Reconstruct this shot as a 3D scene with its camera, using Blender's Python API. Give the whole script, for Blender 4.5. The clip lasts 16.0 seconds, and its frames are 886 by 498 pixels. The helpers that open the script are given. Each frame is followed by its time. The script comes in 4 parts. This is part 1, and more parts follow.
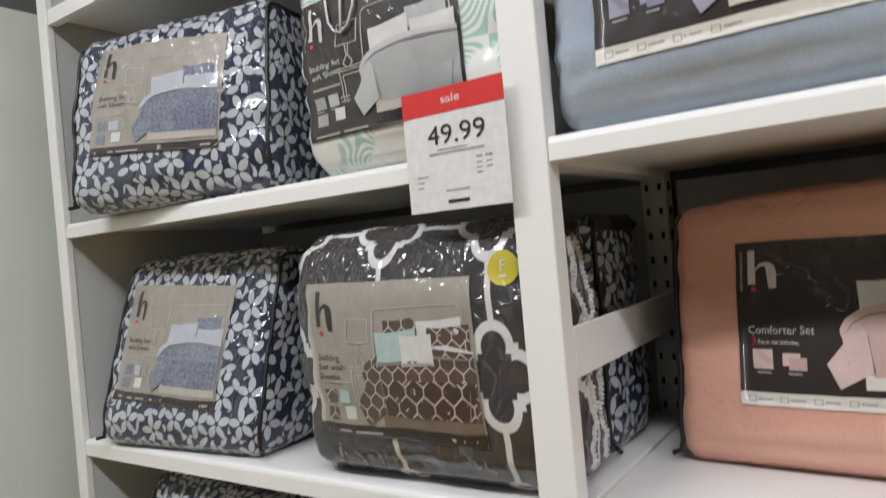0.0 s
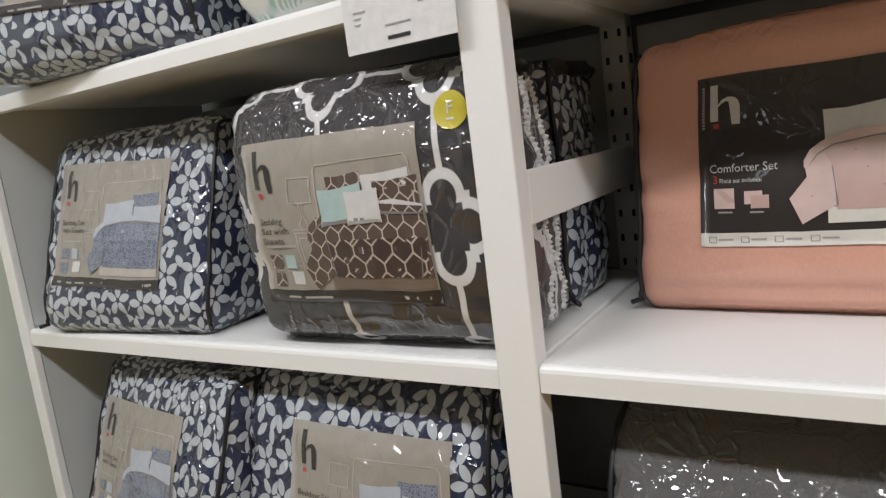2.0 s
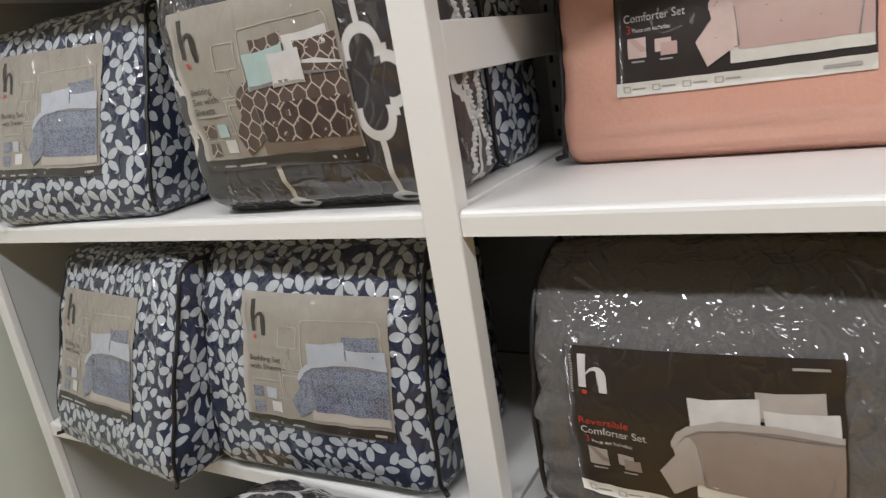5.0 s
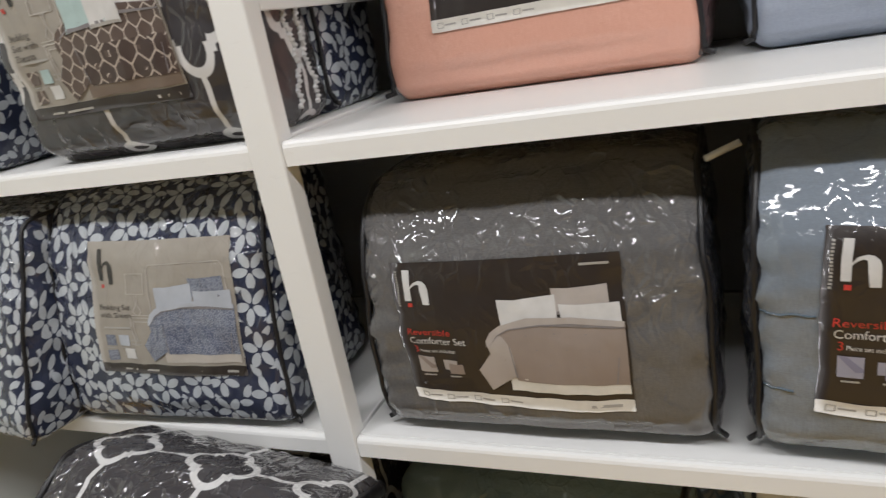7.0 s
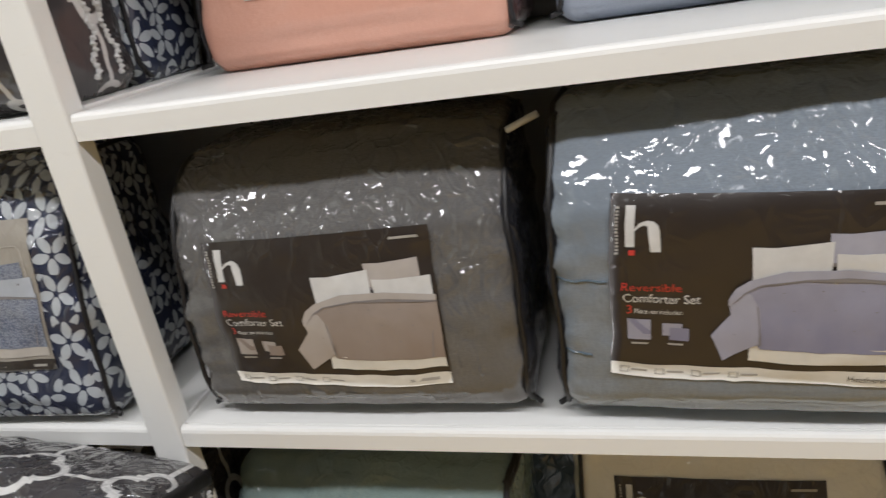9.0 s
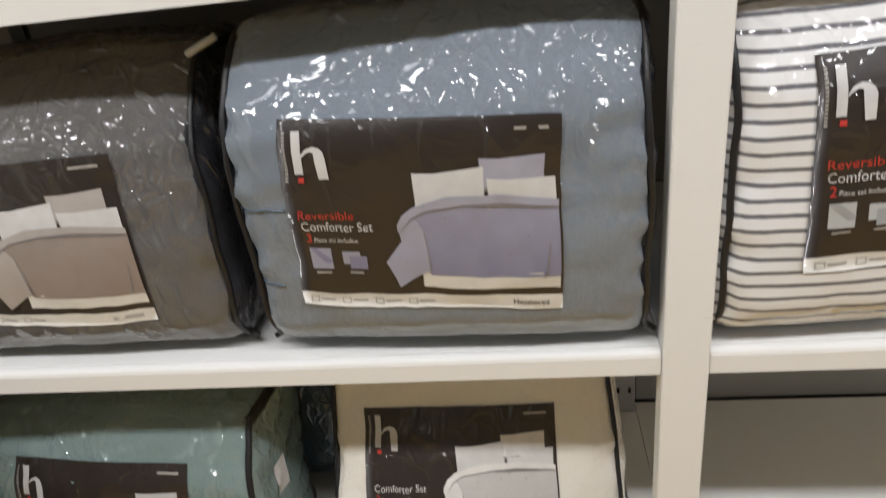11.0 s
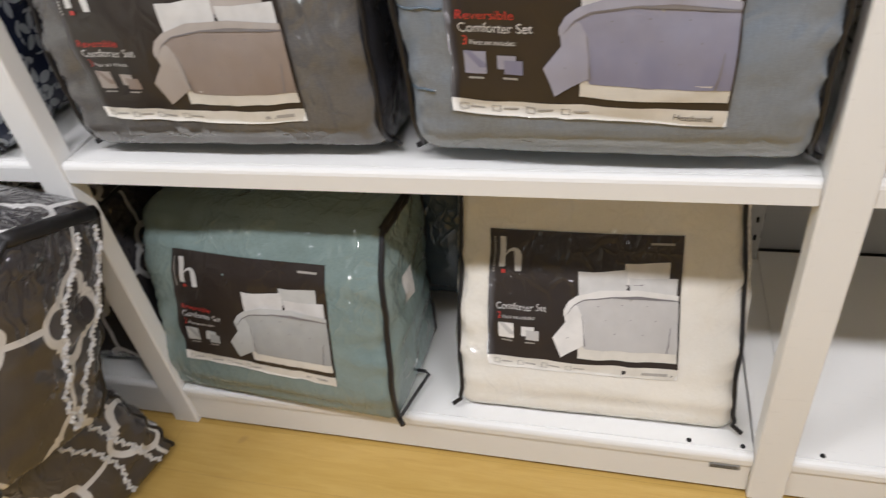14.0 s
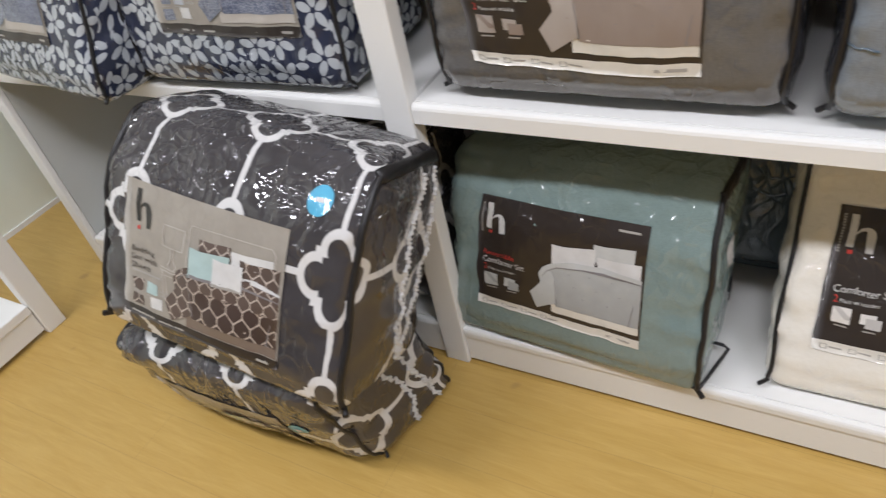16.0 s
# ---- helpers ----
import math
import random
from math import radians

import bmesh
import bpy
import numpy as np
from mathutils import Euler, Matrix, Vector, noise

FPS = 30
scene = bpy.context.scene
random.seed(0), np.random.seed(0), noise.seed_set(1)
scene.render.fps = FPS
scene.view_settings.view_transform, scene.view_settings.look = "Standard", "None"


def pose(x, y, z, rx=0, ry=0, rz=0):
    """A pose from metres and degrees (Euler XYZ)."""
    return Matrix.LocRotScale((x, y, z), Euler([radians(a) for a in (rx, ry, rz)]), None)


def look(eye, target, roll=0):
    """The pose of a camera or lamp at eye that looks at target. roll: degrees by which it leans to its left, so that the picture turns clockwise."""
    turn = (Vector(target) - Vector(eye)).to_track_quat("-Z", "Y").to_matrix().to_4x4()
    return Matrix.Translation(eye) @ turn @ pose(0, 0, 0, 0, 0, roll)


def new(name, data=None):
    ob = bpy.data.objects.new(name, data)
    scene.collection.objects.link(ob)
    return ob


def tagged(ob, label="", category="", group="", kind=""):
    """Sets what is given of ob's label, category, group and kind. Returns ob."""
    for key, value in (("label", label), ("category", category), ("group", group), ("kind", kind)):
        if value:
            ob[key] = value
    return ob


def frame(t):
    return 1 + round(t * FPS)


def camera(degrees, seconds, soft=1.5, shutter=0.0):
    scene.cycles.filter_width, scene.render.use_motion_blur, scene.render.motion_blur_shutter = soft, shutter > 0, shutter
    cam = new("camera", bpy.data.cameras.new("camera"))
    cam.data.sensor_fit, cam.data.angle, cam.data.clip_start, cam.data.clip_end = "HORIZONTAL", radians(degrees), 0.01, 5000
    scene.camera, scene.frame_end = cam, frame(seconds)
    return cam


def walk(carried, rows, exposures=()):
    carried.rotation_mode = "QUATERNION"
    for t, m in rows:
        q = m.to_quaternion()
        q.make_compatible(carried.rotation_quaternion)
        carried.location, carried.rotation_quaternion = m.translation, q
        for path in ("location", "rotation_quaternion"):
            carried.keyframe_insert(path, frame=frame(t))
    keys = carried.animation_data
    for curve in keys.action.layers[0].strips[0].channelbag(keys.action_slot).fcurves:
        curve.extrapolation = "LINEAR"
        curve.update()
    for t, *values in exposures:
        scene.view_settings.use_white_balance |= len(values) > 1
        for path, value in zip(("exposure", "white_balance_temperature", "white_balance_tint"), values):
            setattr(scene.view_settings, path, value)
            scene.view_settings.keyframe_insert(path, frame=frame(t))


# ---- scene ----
cam = camera(66.0, 16.0, 1.3, 0.5)
PATH = [
    (0, (0.429, -0.858, 1.592), (-0.699, 0.793, 1.592), -5.1),
    (0.5, (0.424, -0.854, 1.573), (-0.723, 0.777, 1.432), -7.1),
    (1, (0.414, -0.849, 1.557), (-0.715, 0.787, 1.34), -7.8),
    (1.5, (0.409, -0.82, 1.536), (-0.647, 0.853, 1.239), -7.5),
    (2, (0.409, -0.795, 1.517), (-0.649, 0.874, 1.208), -7.3),
    (2.5, (0.405, -0.765, 1.5), (-0.654, 0.893, 1.138), -7.9),
    (3, (0.406, -0.775, 1.48), (-0.679, 0.859, 1.093), -7.2),
    (3.5, (0.413, -0.783, 1.465), (-0.648, 0.857, 1.034), -7.1),
    (3.7, (0.419, -0.787, 1.459), (-0.631, 0.848, 0.987), -7.8),
    (5.8, (0.561, -0.83, 1.38), (-0.388, 0.839, 0.819), -10.1),
    (6, (0.578, -0.831, 1.37), (-0.343, 0.847, 0.79), -10.3),
    (6.5, (0.617, -0.847, 1.348), (-0.238, 0.853, 0.735), -10.2),
    (7, (0.643, -0.846, 1.335), (-0.142, 0.883, 0.706), -10.6),
    (7.5, (0.653, -0.823, 1.338), (-0.048, 0.944, 0.716), -11.3),
    (8, (0.651, -0.822, 1.328), (-0.044, 0.945, 0.7), -10.8),
    (8.5, (0.677, -0.827, 1.323), (0.098, 0.965, 0.649), -9.7),
    (9, (0.752, -0.797, 1.302), (0.243, 0.994, 0.572), -9.3),
    (9.5, (0.858, -0.783, 1.292), (0.354, 1.013, 0.57), -6.8),
    (10, (1.004, -0.774, 1.282), (0.641, 1.076, 0.615), -7.1),
    (12.3, (1.045, -0.743, 1.184), (0.789, 0.831, -0.023), -8.2),
    (12.5, (1.047, -0.751, 1.187), (0.779, 0.819, -0.023), -8.3),
    (13, (1.03, -0.759, 1.191), (0.722, 0.791, -0.035), -7.9),
    (13.5, (1.002, -0.771, 1.187), (0.608, 0.76, -0.039), -8.0),
    (14, (0.962, -0.793, 1.193), (0.433, 0.704, -0.024), -9.1),
    (14.5, (0.918, -0.808, 1.198), (0.272, 0.611, -0.055), -10.4),
    (15, (0.845, -0.821, 1.203), (0.054, 0.498, -0.076), -12.4),
    (15.5, (0.751, -0.844, 1.218), (-0.112, 0.429, -0.06), -13.0),
    (16, (0.652, -0.879, 1.238), (-0.243, 0.383, -0.029), -13.3),
]
walk(cam, [(t, look(eye, target, roll)) for t, eye, target, roll in PATH], [(0, -0.14, 6350, 11), (3.5, -0.12, 6500, 11), (7, -0.09, 6480, 10.5), (10, 0.02, 6500, 10), (12.5, 0.17, 6500, 12), (16, 0.24, 6250, 13)])

# ---- light ----
world = bpy.data.worlds.new("world")
scene.world = world
world.use_nodes = True
world.node_tree.nodes["Background"].inputs["Color"].default_value = (0.9, 0.95, 1.0, 1)
world.node_tree.nodes["Background"].inputs["Strength"].default_value = 0.01
LAMP_COLOUR = (0.985, 0.99, 1.02)
CEILING_Z = 3.3
# Last entry: unseen fill lamp, added to brighten the pale side panel.
LAMPS_AND_FILL = [(-0.95, -1.48, 40.0), (0.75, -1.48, 33.0), (2.45, -1.48, 38.0), (4.15, -1.48, 42.0), (-0.95, -4.3, 3.5), (0.75, -4.3, 3.5), (2.45, -4.3, 4.0), (4.15, -4.3, 6.0), (-0.1, -0.75, 5.0)]
for lx, ly, watts in LAMPS_AND_FILL:
    lamp_data = bpy.data.lights.new("ceiling_or_fill_lamp", "AREA")
    lamp_data.shape, lamp_data.size, lamp_data.size_y = "RECTANGLE", 1.2, 0.21
    lamp_data.energy, lamp_data.color = watts, LAMP_COLOUR
    new("ceiling_or_fill_lamp", lamp_data).matrix_world = pose(lx, ly, CEILING_Z - 0.02)


# ---- materials ----
class Nodes:
    """A small writer of node materials."""

    def __init__(self, name):
        self.m = bpy.data.materials.new(name)
        self.m.use_nodes = True
        self.t = self.m.node_tree
        self.bsdf = self.t.nodes["Principled BSDF"]

    def put(self, value, socket):
        if isinstance(value, bpy.types.NodeSocket):
            self.t.links.new(value, socket)
        else:
            socket.default_value = value

    def add(self, kind, ins=(), operation="", data_type="", voronoi_dimensions=""):
        n = self.t.nodes.new(kind)
        if operation:
            n.operation = operation
        if data_type:
            n.data_type = data_type
        if voronoi_dimensions:
            n.voronoi_dimensions = voronoi_dimensions
        for k, v in dict(ins).items():
            self.put(v, n.inputs[k])
        return n

    def calc(self, op, a, b=0.0, c=0.0):
        n = self.add("ShaderNodeMath", operation=op)
        for i, v in enumerate((a, b, c)):
            self.put(v, n.inputs[i])
        return n.outputs[0]

    def vec(self, op, a, b=(0, 0, 0)):
        n = self.add("ShaderNodeVectorMath", operation=op)
        self.put(a, n.inputs[0])
        if op == "SCALE":
            self.put(b, n.inputs["Scale"])
        else:
            self.put(b, n.inputs[1])
        return n.outputs["Value" if op in ("LENGTH", "DOT_PRODUCT") else 0]

    def mix(self, f, a, b):
        n = self.add("ShaderNodeMix", data_type="RGBA")
        self.put(f, n.inputs[0])
        self.put((*a, 1) if isinstance(a, tuple) else a, n.inputs[6])
        self.put((*b, 1) if isinstance(b, tuple) else b, n.inputs[7])
        return n.outputs[2]

    def coord(self, which="Object"):
        return self.add("ShaderNodeTexCoord").outputs[which]

    def noise(self, v, scale, detail=3.0, rough=0.55, distortion=0.0):
        return self.add("ShaderNodeTexNoise", {"Vector": v, "Scale": scale, "Detail": detail, "Roughness": rough, "Distortion": distortion}).outputs["Fac"]

    def ramp(self, f, lo, hi):
        n = self.add("ShaderNodeMapRange", {"Value": f, "From Min": lo, "From Max": hi})
        return n.outputs[0]

    def stretch(self, v, x, y, z):
        return self.vec("MULTIPLY", v, (x, y, z))

    def bump(self, height, strength, distance, normal=None):
        n = self.add("ShaderNodeBump", {"Height": height, "Strength": strength, "Distance": distance})
        if normal is not None:
            self.put(normal, n.inputs["Normal"])
        return n.outputs[0]

    def surface(self, colour, rough, normal=None, metal=0.0):
        self.put((*colour, 1) if isinstance(colour, tuple) else colour, self.bsdf.inputs["Base Color"])
        self.put(rough, self.bsdf.inputs["Roughness"])
        self.put(metal, self.bsdf.inputs["Metallic"])
        if normal is not None:
            self.put(normal, self.bsdf.inputs["Normal"])
        return self.m


def film(g, weight=1.0, crumple=1.0):
    """A clear, crumpled plastic film over the surface: a coat with its own relief."""
    shift = g.vec("ADD", g.coord(), g.vec("SCALE", (7.1, 3.3, 5.7), g.add("ShaderNodeObjectInfo").outputs["Random"]))

    warp = g.vec("SCALE", g.add("ShaderNodeTexNoise", {"Vector": shift, "Scale": 9.0, "Detail": 2.0}).outputs["Color"], 0.09)
    bent = g.vec("ADD", shift, warp)

    def facets(v, scale):
        return g.add("ShaderNodeTexVoronoi", {"Vector": v, "Scale": scale}).outputs["Distance"]

    def ridges(v, scale, width):
        n = g.add("ShaderNodeTexVoronoi", {"Vector": v, "Scale": scale})
        n.feature = "DISTANCE_TO_EDGE"
        return g.ramp(n.outputs["Distance"], width, 0.0)

    patch = g.ramp(g.noise(shift, 6.0, 1.0), 0.38, 0.60)
    other = g.ramp(g.noise(g.vec("ADD", shift, (3.7, 1.1, 2.9)), 7.0, 1.0), 0.42, 0.60)
    high = g.ramp(g.add("ShaderNodeSeparateXYZ", {0: g.coord()}).outputs[2], 0.18, 0.30)
    pull = g.calc("MULTIPLY_ADD", high, 1.30, 0.30)
    h = g.calc("MULTIPLY", facets(g.stretch(bent, 1.0, 1.0, 0.5), 15.0), 0.26)
    h = g.calc("ADD", h, g.calc("MULTIPLY", g.calc("MULTIPLY", ridges(g.stretch(bent, 1.0, 1.0, 0.26), 19.0, 0.10), 0.20), patch))
    h = g.calc("ADD", h, g.calc("MULTIPLY", g.calc("MULTIPLY", ridges(g.stretch(bent, 1.0, 1.0, 0.55), 38.0, 0.13), 0.12), other))
    h = g.calc("ADD", h, g.calc("MULTIPLY", g.calc("MULTIPLY", facets(bent, 80.0), 0.09), patch))
    h = g.calc("ADD", g.calc("MULTIPLY", h, pull), g.calc("MULTIPLY", g.noise(shift, 5.0, 2.0), 1.0))
    g.put(weight, g.bsdf.inputs["Coat Weight"])
    g.put(0.02, g.bsdf.inputs["Coat Roughness"])
    g.put(1.6 if weight > 0.9 else 1.5, g.bsdf.inputs["Coat IOR"])
    g.put(g.bump(h, crumple, 0.022), g.bsdf.inputs["Coat Normal"])


def cloth(name, colour, light=None, crumple=1.0):
    g = Nodes(name)
    p = g.coord()
    weave = g.noise(g.stretch(p, 1.0, 1.0, 6.0), 160.0, 2.0, 0.7)
    cross = g.noise(g.stretch(p, 5.0, 5.0, 0.6), 90.0, 2.0, 0.7)
    big = g.noise(p, 4.0, 3.0)
    light = light or tuple(min(1.0, c * 1.16 + 0.005) for c in colour)
    dark = tuple(c * (0.88 + 0.1 * min(1.0, max(colour))) for c in colour)
    c = g.mix(g.ramp(g.calc("MULTIPLY_ADD", weave, 0.6, g.calc("MULTIPLY", cross, 0.4)), 0.35, 0.65), dark, light)
    c = g.mix(g.ramp(big, 0.3, 0.7), c, colour)
    film(g, 1.0, crumple)
    return g.surface(c, 0.85, g.bump(g.noise(p, 22.0, 3.0), 0.35, 0.01))


def leaf_print(name, ground, leaf, cell):
    """Five-petalled flowers with loose leaves between them."""
    g = Nodes(name)
    p = g.vec("SCALE", g.coord("UV"), 1.0 / cell)

    def cells(scale, randomness):
        q = g.vec("SCALE", p, scale)
        v = g.add("ShaderNodeTexVoronoi", {"Vector": q, "Scale": 1.0, "Randomness": randomness}, voronoi_dimensions="2D")
        d = g.vec("SUBTRACT", q, v.outputs["Position"])
        xyz = g.add("ShaderNodeSeparateXYZ", {0: d}).outputs
        turn = g.calc("MULTIPLY", g.add("ShaderNodeSeparateColor", {0: v.outputs["Color"]}).outputs[0], 6.283)
        return g.vec("LENGTH", d), g.calc("ADD", g.calc("ARCTAN2", xyz[1], xyz[0]), turn)

    def oval(r, a, middle, long, wide):
        x = g.calc("DIVIDE", g.calc("SUBTRACT", g.calc("MULTIPLY", r, g.calc("COSINE", a)), middle), long)
        y = g.calc("DIVIDE", g.calc("MULTIPLY", r, g.calc("SINE", a)), wide)
        e = g.calc("ADD", g.calc("POWER", g.calc("ABSOLUTE", x), 1.6), g.calc("MULTIPLY", y, y))
        return g.ramp(e, 1.06, 0.94)

    r, a = cells(1.0, 0.6)
    fifth = 6.28318 / 5
    a = g.calc("MULTIPLY", g.calc("SUBTRACT", g.calc("FRACT", g.calc("DIVIDE", a, fifth)), 0.5), fifth)
    petals = oval(r, a, 0.285, 0.215, 0.120)
    r2, a2 = cells(2.3, 0.8)
    loose = g.calc("MULTIPLY", oval(r2, a2, 0.0, 0.49, 0.25), g.ramp(r, 0.47, 0.50))
    mask = g.calc("MAXIMUM", petals, loose)
    tone = g.ramp(g.noise(g.coord(), 30.0, 3.0), 0.3, 0.75)
    c = g.mix(mask, g.mix(tone, ground, tuple(1.5 * x for x in ground)), g.mix(tone, tuple(0.82 * x for x in leaf), leaf))
    film(g, 1.0, 1.0)
    return g.surface(c, 0.8, g.bump(g.noise(g.coord(), 18.0, 3.0), 0.3, 0.01))


def trellis_print(name, ground, line, cell, width=0.034, crumple=1.0, coat=1.0):
    """Quatrefoil outlines on a staggered lattice, joined by straight bars."""
    g = Nodes(name)
    p = g.stretch(g.coord("UV"), 1.0 / cell, 0.82 / cell, 0.0)

    def lattice(shift):
        f = g.vec("SUBTRACT", g.vec("FRACTION", g.vec("ADD", p, shift)), (0.5, 0.5, 0.0))
        xyz = g.add("ShaderNodeSeparateXYZ", {0: g.vec("ABSOLUTE", f)}).outputs
        x, y = xyz[0], xyz[1]

        def ring(cx, cy, r):
            dx, dy = g.calc("SUBTRACT", x, cx), g.calc("SUBTRACT", y, cy)
            return g.calc("SUBTRACT", g.calc("SQRT", g.calc("ADD", g.calc("MULTIPLY", dx, dx), g.calc("MULTIPLY", dy, dy))), r)

        d = g.calc("MINIMUM", ring(0.17, 0.0, 0.13), ring(0.0, 0.17, 0.13))
        d = g.calc("MINIMUM", d, g.calc("SUBTRACT", g.calc("MAXIMUM", x, y), 0.165))
        outline = g.ramp(g.calc("ABSOLUTE", d), width * 1.12, width * 0.88)
        bars = g.calc("MULTIPLY", g.ramp(g.calc("MINIMUM", x, y), width * 0.85, width * 0.65), g.ramp(d, 0.0, 0.01))
        return g.calc("MAXIMUM", outline, bars)

    mask = lattice((0.0, 0.0, 0.0))
    tone = g.ramp(g.noise(g.coord(), 14.0, 3.0), 0.3, 0.75)
    c = g.mix(mask, g.mix(tone, tuple(0.8 * x for x in ground), tuple(1.2 * x for x in ground)), line)
    film(g, coat, crumple)
    return g.surface(c, 0.8, g.bump(g.noise(g.coord(), 16.0, 3.0), 0.3, 0.01))


def honeycomb_print(name, ground, line, cell):
    """A fine net of six-sided outlines."""
    g = Nodes(name)
    p = g.stretch(g.coord("UV"), 1.0 / cell, 0.62 / cell, 0.0)

    def near(shift):
        f = g.vec("SUBTRACT", g.vec("FRACTION", g.vec("ADD", p, shift)), (0.5, 0.5, 0.0))
        x, y, _ = g.add("ShaderNodeSeparateXYZ", {0: g.vec("ABSOLUTE", f)}).outputs
        return x, g.calc("SQRT", g.calc("ADD", g.calc("MULTIPLY", x, x), g.calc("MULTIPLY", g.calc("MULTIPLY", y, y), 1.9)))

    xa, da = near((0.0, 0.0, 0.0))
    xb, db = near((0.5, 0.5, 0.0))
    slant = g.ramp(g.calc("ABSOLUTE", g.calc("SUBTRACT", da, db)), 0.085, 0.055)
    own = g.calc("LESS_THAN", da, db)
    x = g.calc("ADD", g.calc("MULTIPLY", own, xa), g.calc("MULTIPLY", g.calc("SUBTRACT", 1.0, own), xb))
    mask = g.calc("MAXIMUM", slant, g.ramp(x, 0.455, 0.475))
    tone = g.ramp(g.noise(g.coord(), 14.0, 3.0), 0.3, 0.75)
    film(g, 0.55, 0.35)
    return g.surface(g.mix(mask, g.mix(tone, tuple(0.8 * c for c in ground), tuple(1.2 * c for c in ground)), line), 0.5)


def striped(name, ground, line, gap):
    g = Nodes(name)
    v = g.add("ShaderNodeSeparateXYZ", {0: g.coord("UV")}).outputs[1]
    v = g.calc("ADD", v, g.calc("MULTIPLY", g.noise(g.coord(), 3.0, 1.0), 0.006))
    f = g.calc("FRACT", g.calc("DIVIDE", v, gap))
    film(g, 1.0, 0.8)
    c = g.mix(g.ramp(f, 0.30, 0.27), ground, line)
    return g.surface(c, 0.8, g.bump(g.noise(g.coord(), 12.0, 3.0), 0.3, 0.01))


def contour(name, ground, line):
    g = Nodes(name)
    w = g.calc("FRACT", g.calc("MULTIPLY", g.noise(g.coord("UV"), 7.0, 0.0), 34.0))
    blob = g.ramp(g.noise(g.coord("UV"), 9.0, 1.0), 0.52, 0.56)
    film(g)
    return g.surface(g.mix(g.calc("MULTIPLY", g.ramp(w, 0.55, 0.45), blob), ground, line), 0.8)


def printed(name, colour, crumple=1.0, low=None):
    """Ink on card; low: the colour towards the foot of the picture."""
    g = Nodes(name)
    p = g.coord()
    tone = g.ramp(g.noise(p, 35.0, 3.0), 0.25, 0.8)
    film(g, 0.55, 0.35 * crumple)
    c = g.mix(tone, tuple(0.9 * c for c in colour), tuple(min(1, 1.08 * c) for c in colour))
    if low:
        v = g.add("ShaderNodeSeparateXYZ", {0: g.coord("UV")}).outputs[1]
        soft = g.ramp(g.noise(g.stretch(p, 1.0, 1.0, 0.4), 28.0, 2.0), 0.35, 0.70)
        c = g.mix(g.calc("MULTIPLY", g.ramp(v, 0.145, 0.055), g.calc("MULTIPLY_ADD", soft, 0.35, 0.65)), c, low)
    return g.surface(c, 0.5)


def painted(name, colour, rough=0.38, grime=0.10):
    g = Nodes(name)
    p = g.coord()
    big = g.ramp(g.noise(p, 2.5, 4.0), 0.35, 0.75)
    scuff = g.ramp(g.noise(g.stretch(p, 1.0, 5.0, 5.0), 30.0, 4.0, 0.7), 0.62, 0.75)
    c = g.mix(g.calc("MULTIPLY", big, grime), colour, tuple(0.75 * x for x in colour))
    c = g.mix(g.calc("MULTIPLY", scuff, 0.12), c, (0.35, 0.32, 0.28))
    r = g.calc("MULTIPLY_ADD", g.noise(p, 18.0, 3.0), 0.2, rough - 0.1)
    return g.surface(c, r, g.bump(g.noise(p, 260.0, 2.0), 0.06, 0.002))


def plain(name, colour, rough=0.6, metal=0.0):
    g = Nodes(name)
    t = g.noise(g.coord(), 60.0, 3.0)
    return g.surface(g.mix(t, tuple(0.8 * c for c in colour), tuple(min(1, 1.15 * c) for c in colour)), rough, g.bump(t, 0.15, 0.002), metal)


def maple(name):
    g = Nodes(name)
    p = g.coord()
    long = g.stretch(p, 1.0, 9.0, 1.0)
    grain = g.noise(long, 6.0, 5.0, 0.65, 0.6)
    fine = g.noise(g.stretch(p, 1.0, 24.0, 1.0), 14.0, 3.0, 0.7)
    bricks = g.add("ShaderNodeTexBrick", {"Vector": p, "Scale": 1.0, "Mortar Size": 0.0006, "Brick Width": 1.2, "Row Height": 0.127,
                                         "Color1": (0.30, 0.30, 0.30, 1), "Color2": (0.70, 0.70, 0.70, 1), "Mortar": (0.0, 0.0, 0.0, 1)})
    tint = g.add("ShaderNodeSeparateColor", {0: bricks.outputs["Color"]}).outputs[0]
    c = g.mix(g.ramp(grain, 0.3, 0.72), (0.47, 0.298, 0.075), (0.56, 0.373, 0.115))
    c = g.mix(g.calc("MULTIPLY", g.ramp(fine, 0.5, 0.8), 0.35), c, (0.38, 0.22, 0.045))
    c = g.mix(g.calc("MULTIPLY", tint, 0.22), c, (0.50, 0.305, 0.075))
    c = g.mix(g.calc("MULTIPLY", bricks.outputs["Fac"], 0.35), c, (0.22, 0.13, 0.05))
    knots = g.ramp(g.noise(p, 9.0, 1.0), 0.74, 0.80)
    c = g.mix(g.calc("MULTIPLY", knots, 0.5), c, (0.22, 0.13, 0.06))
    r = g.calc("MULTIPLY_ADD", g.noise(p, 12.0, 3.0), 0.18, 0.26)
    return g.surface(c, r, g.bump(fine, 0.05, 0.001))


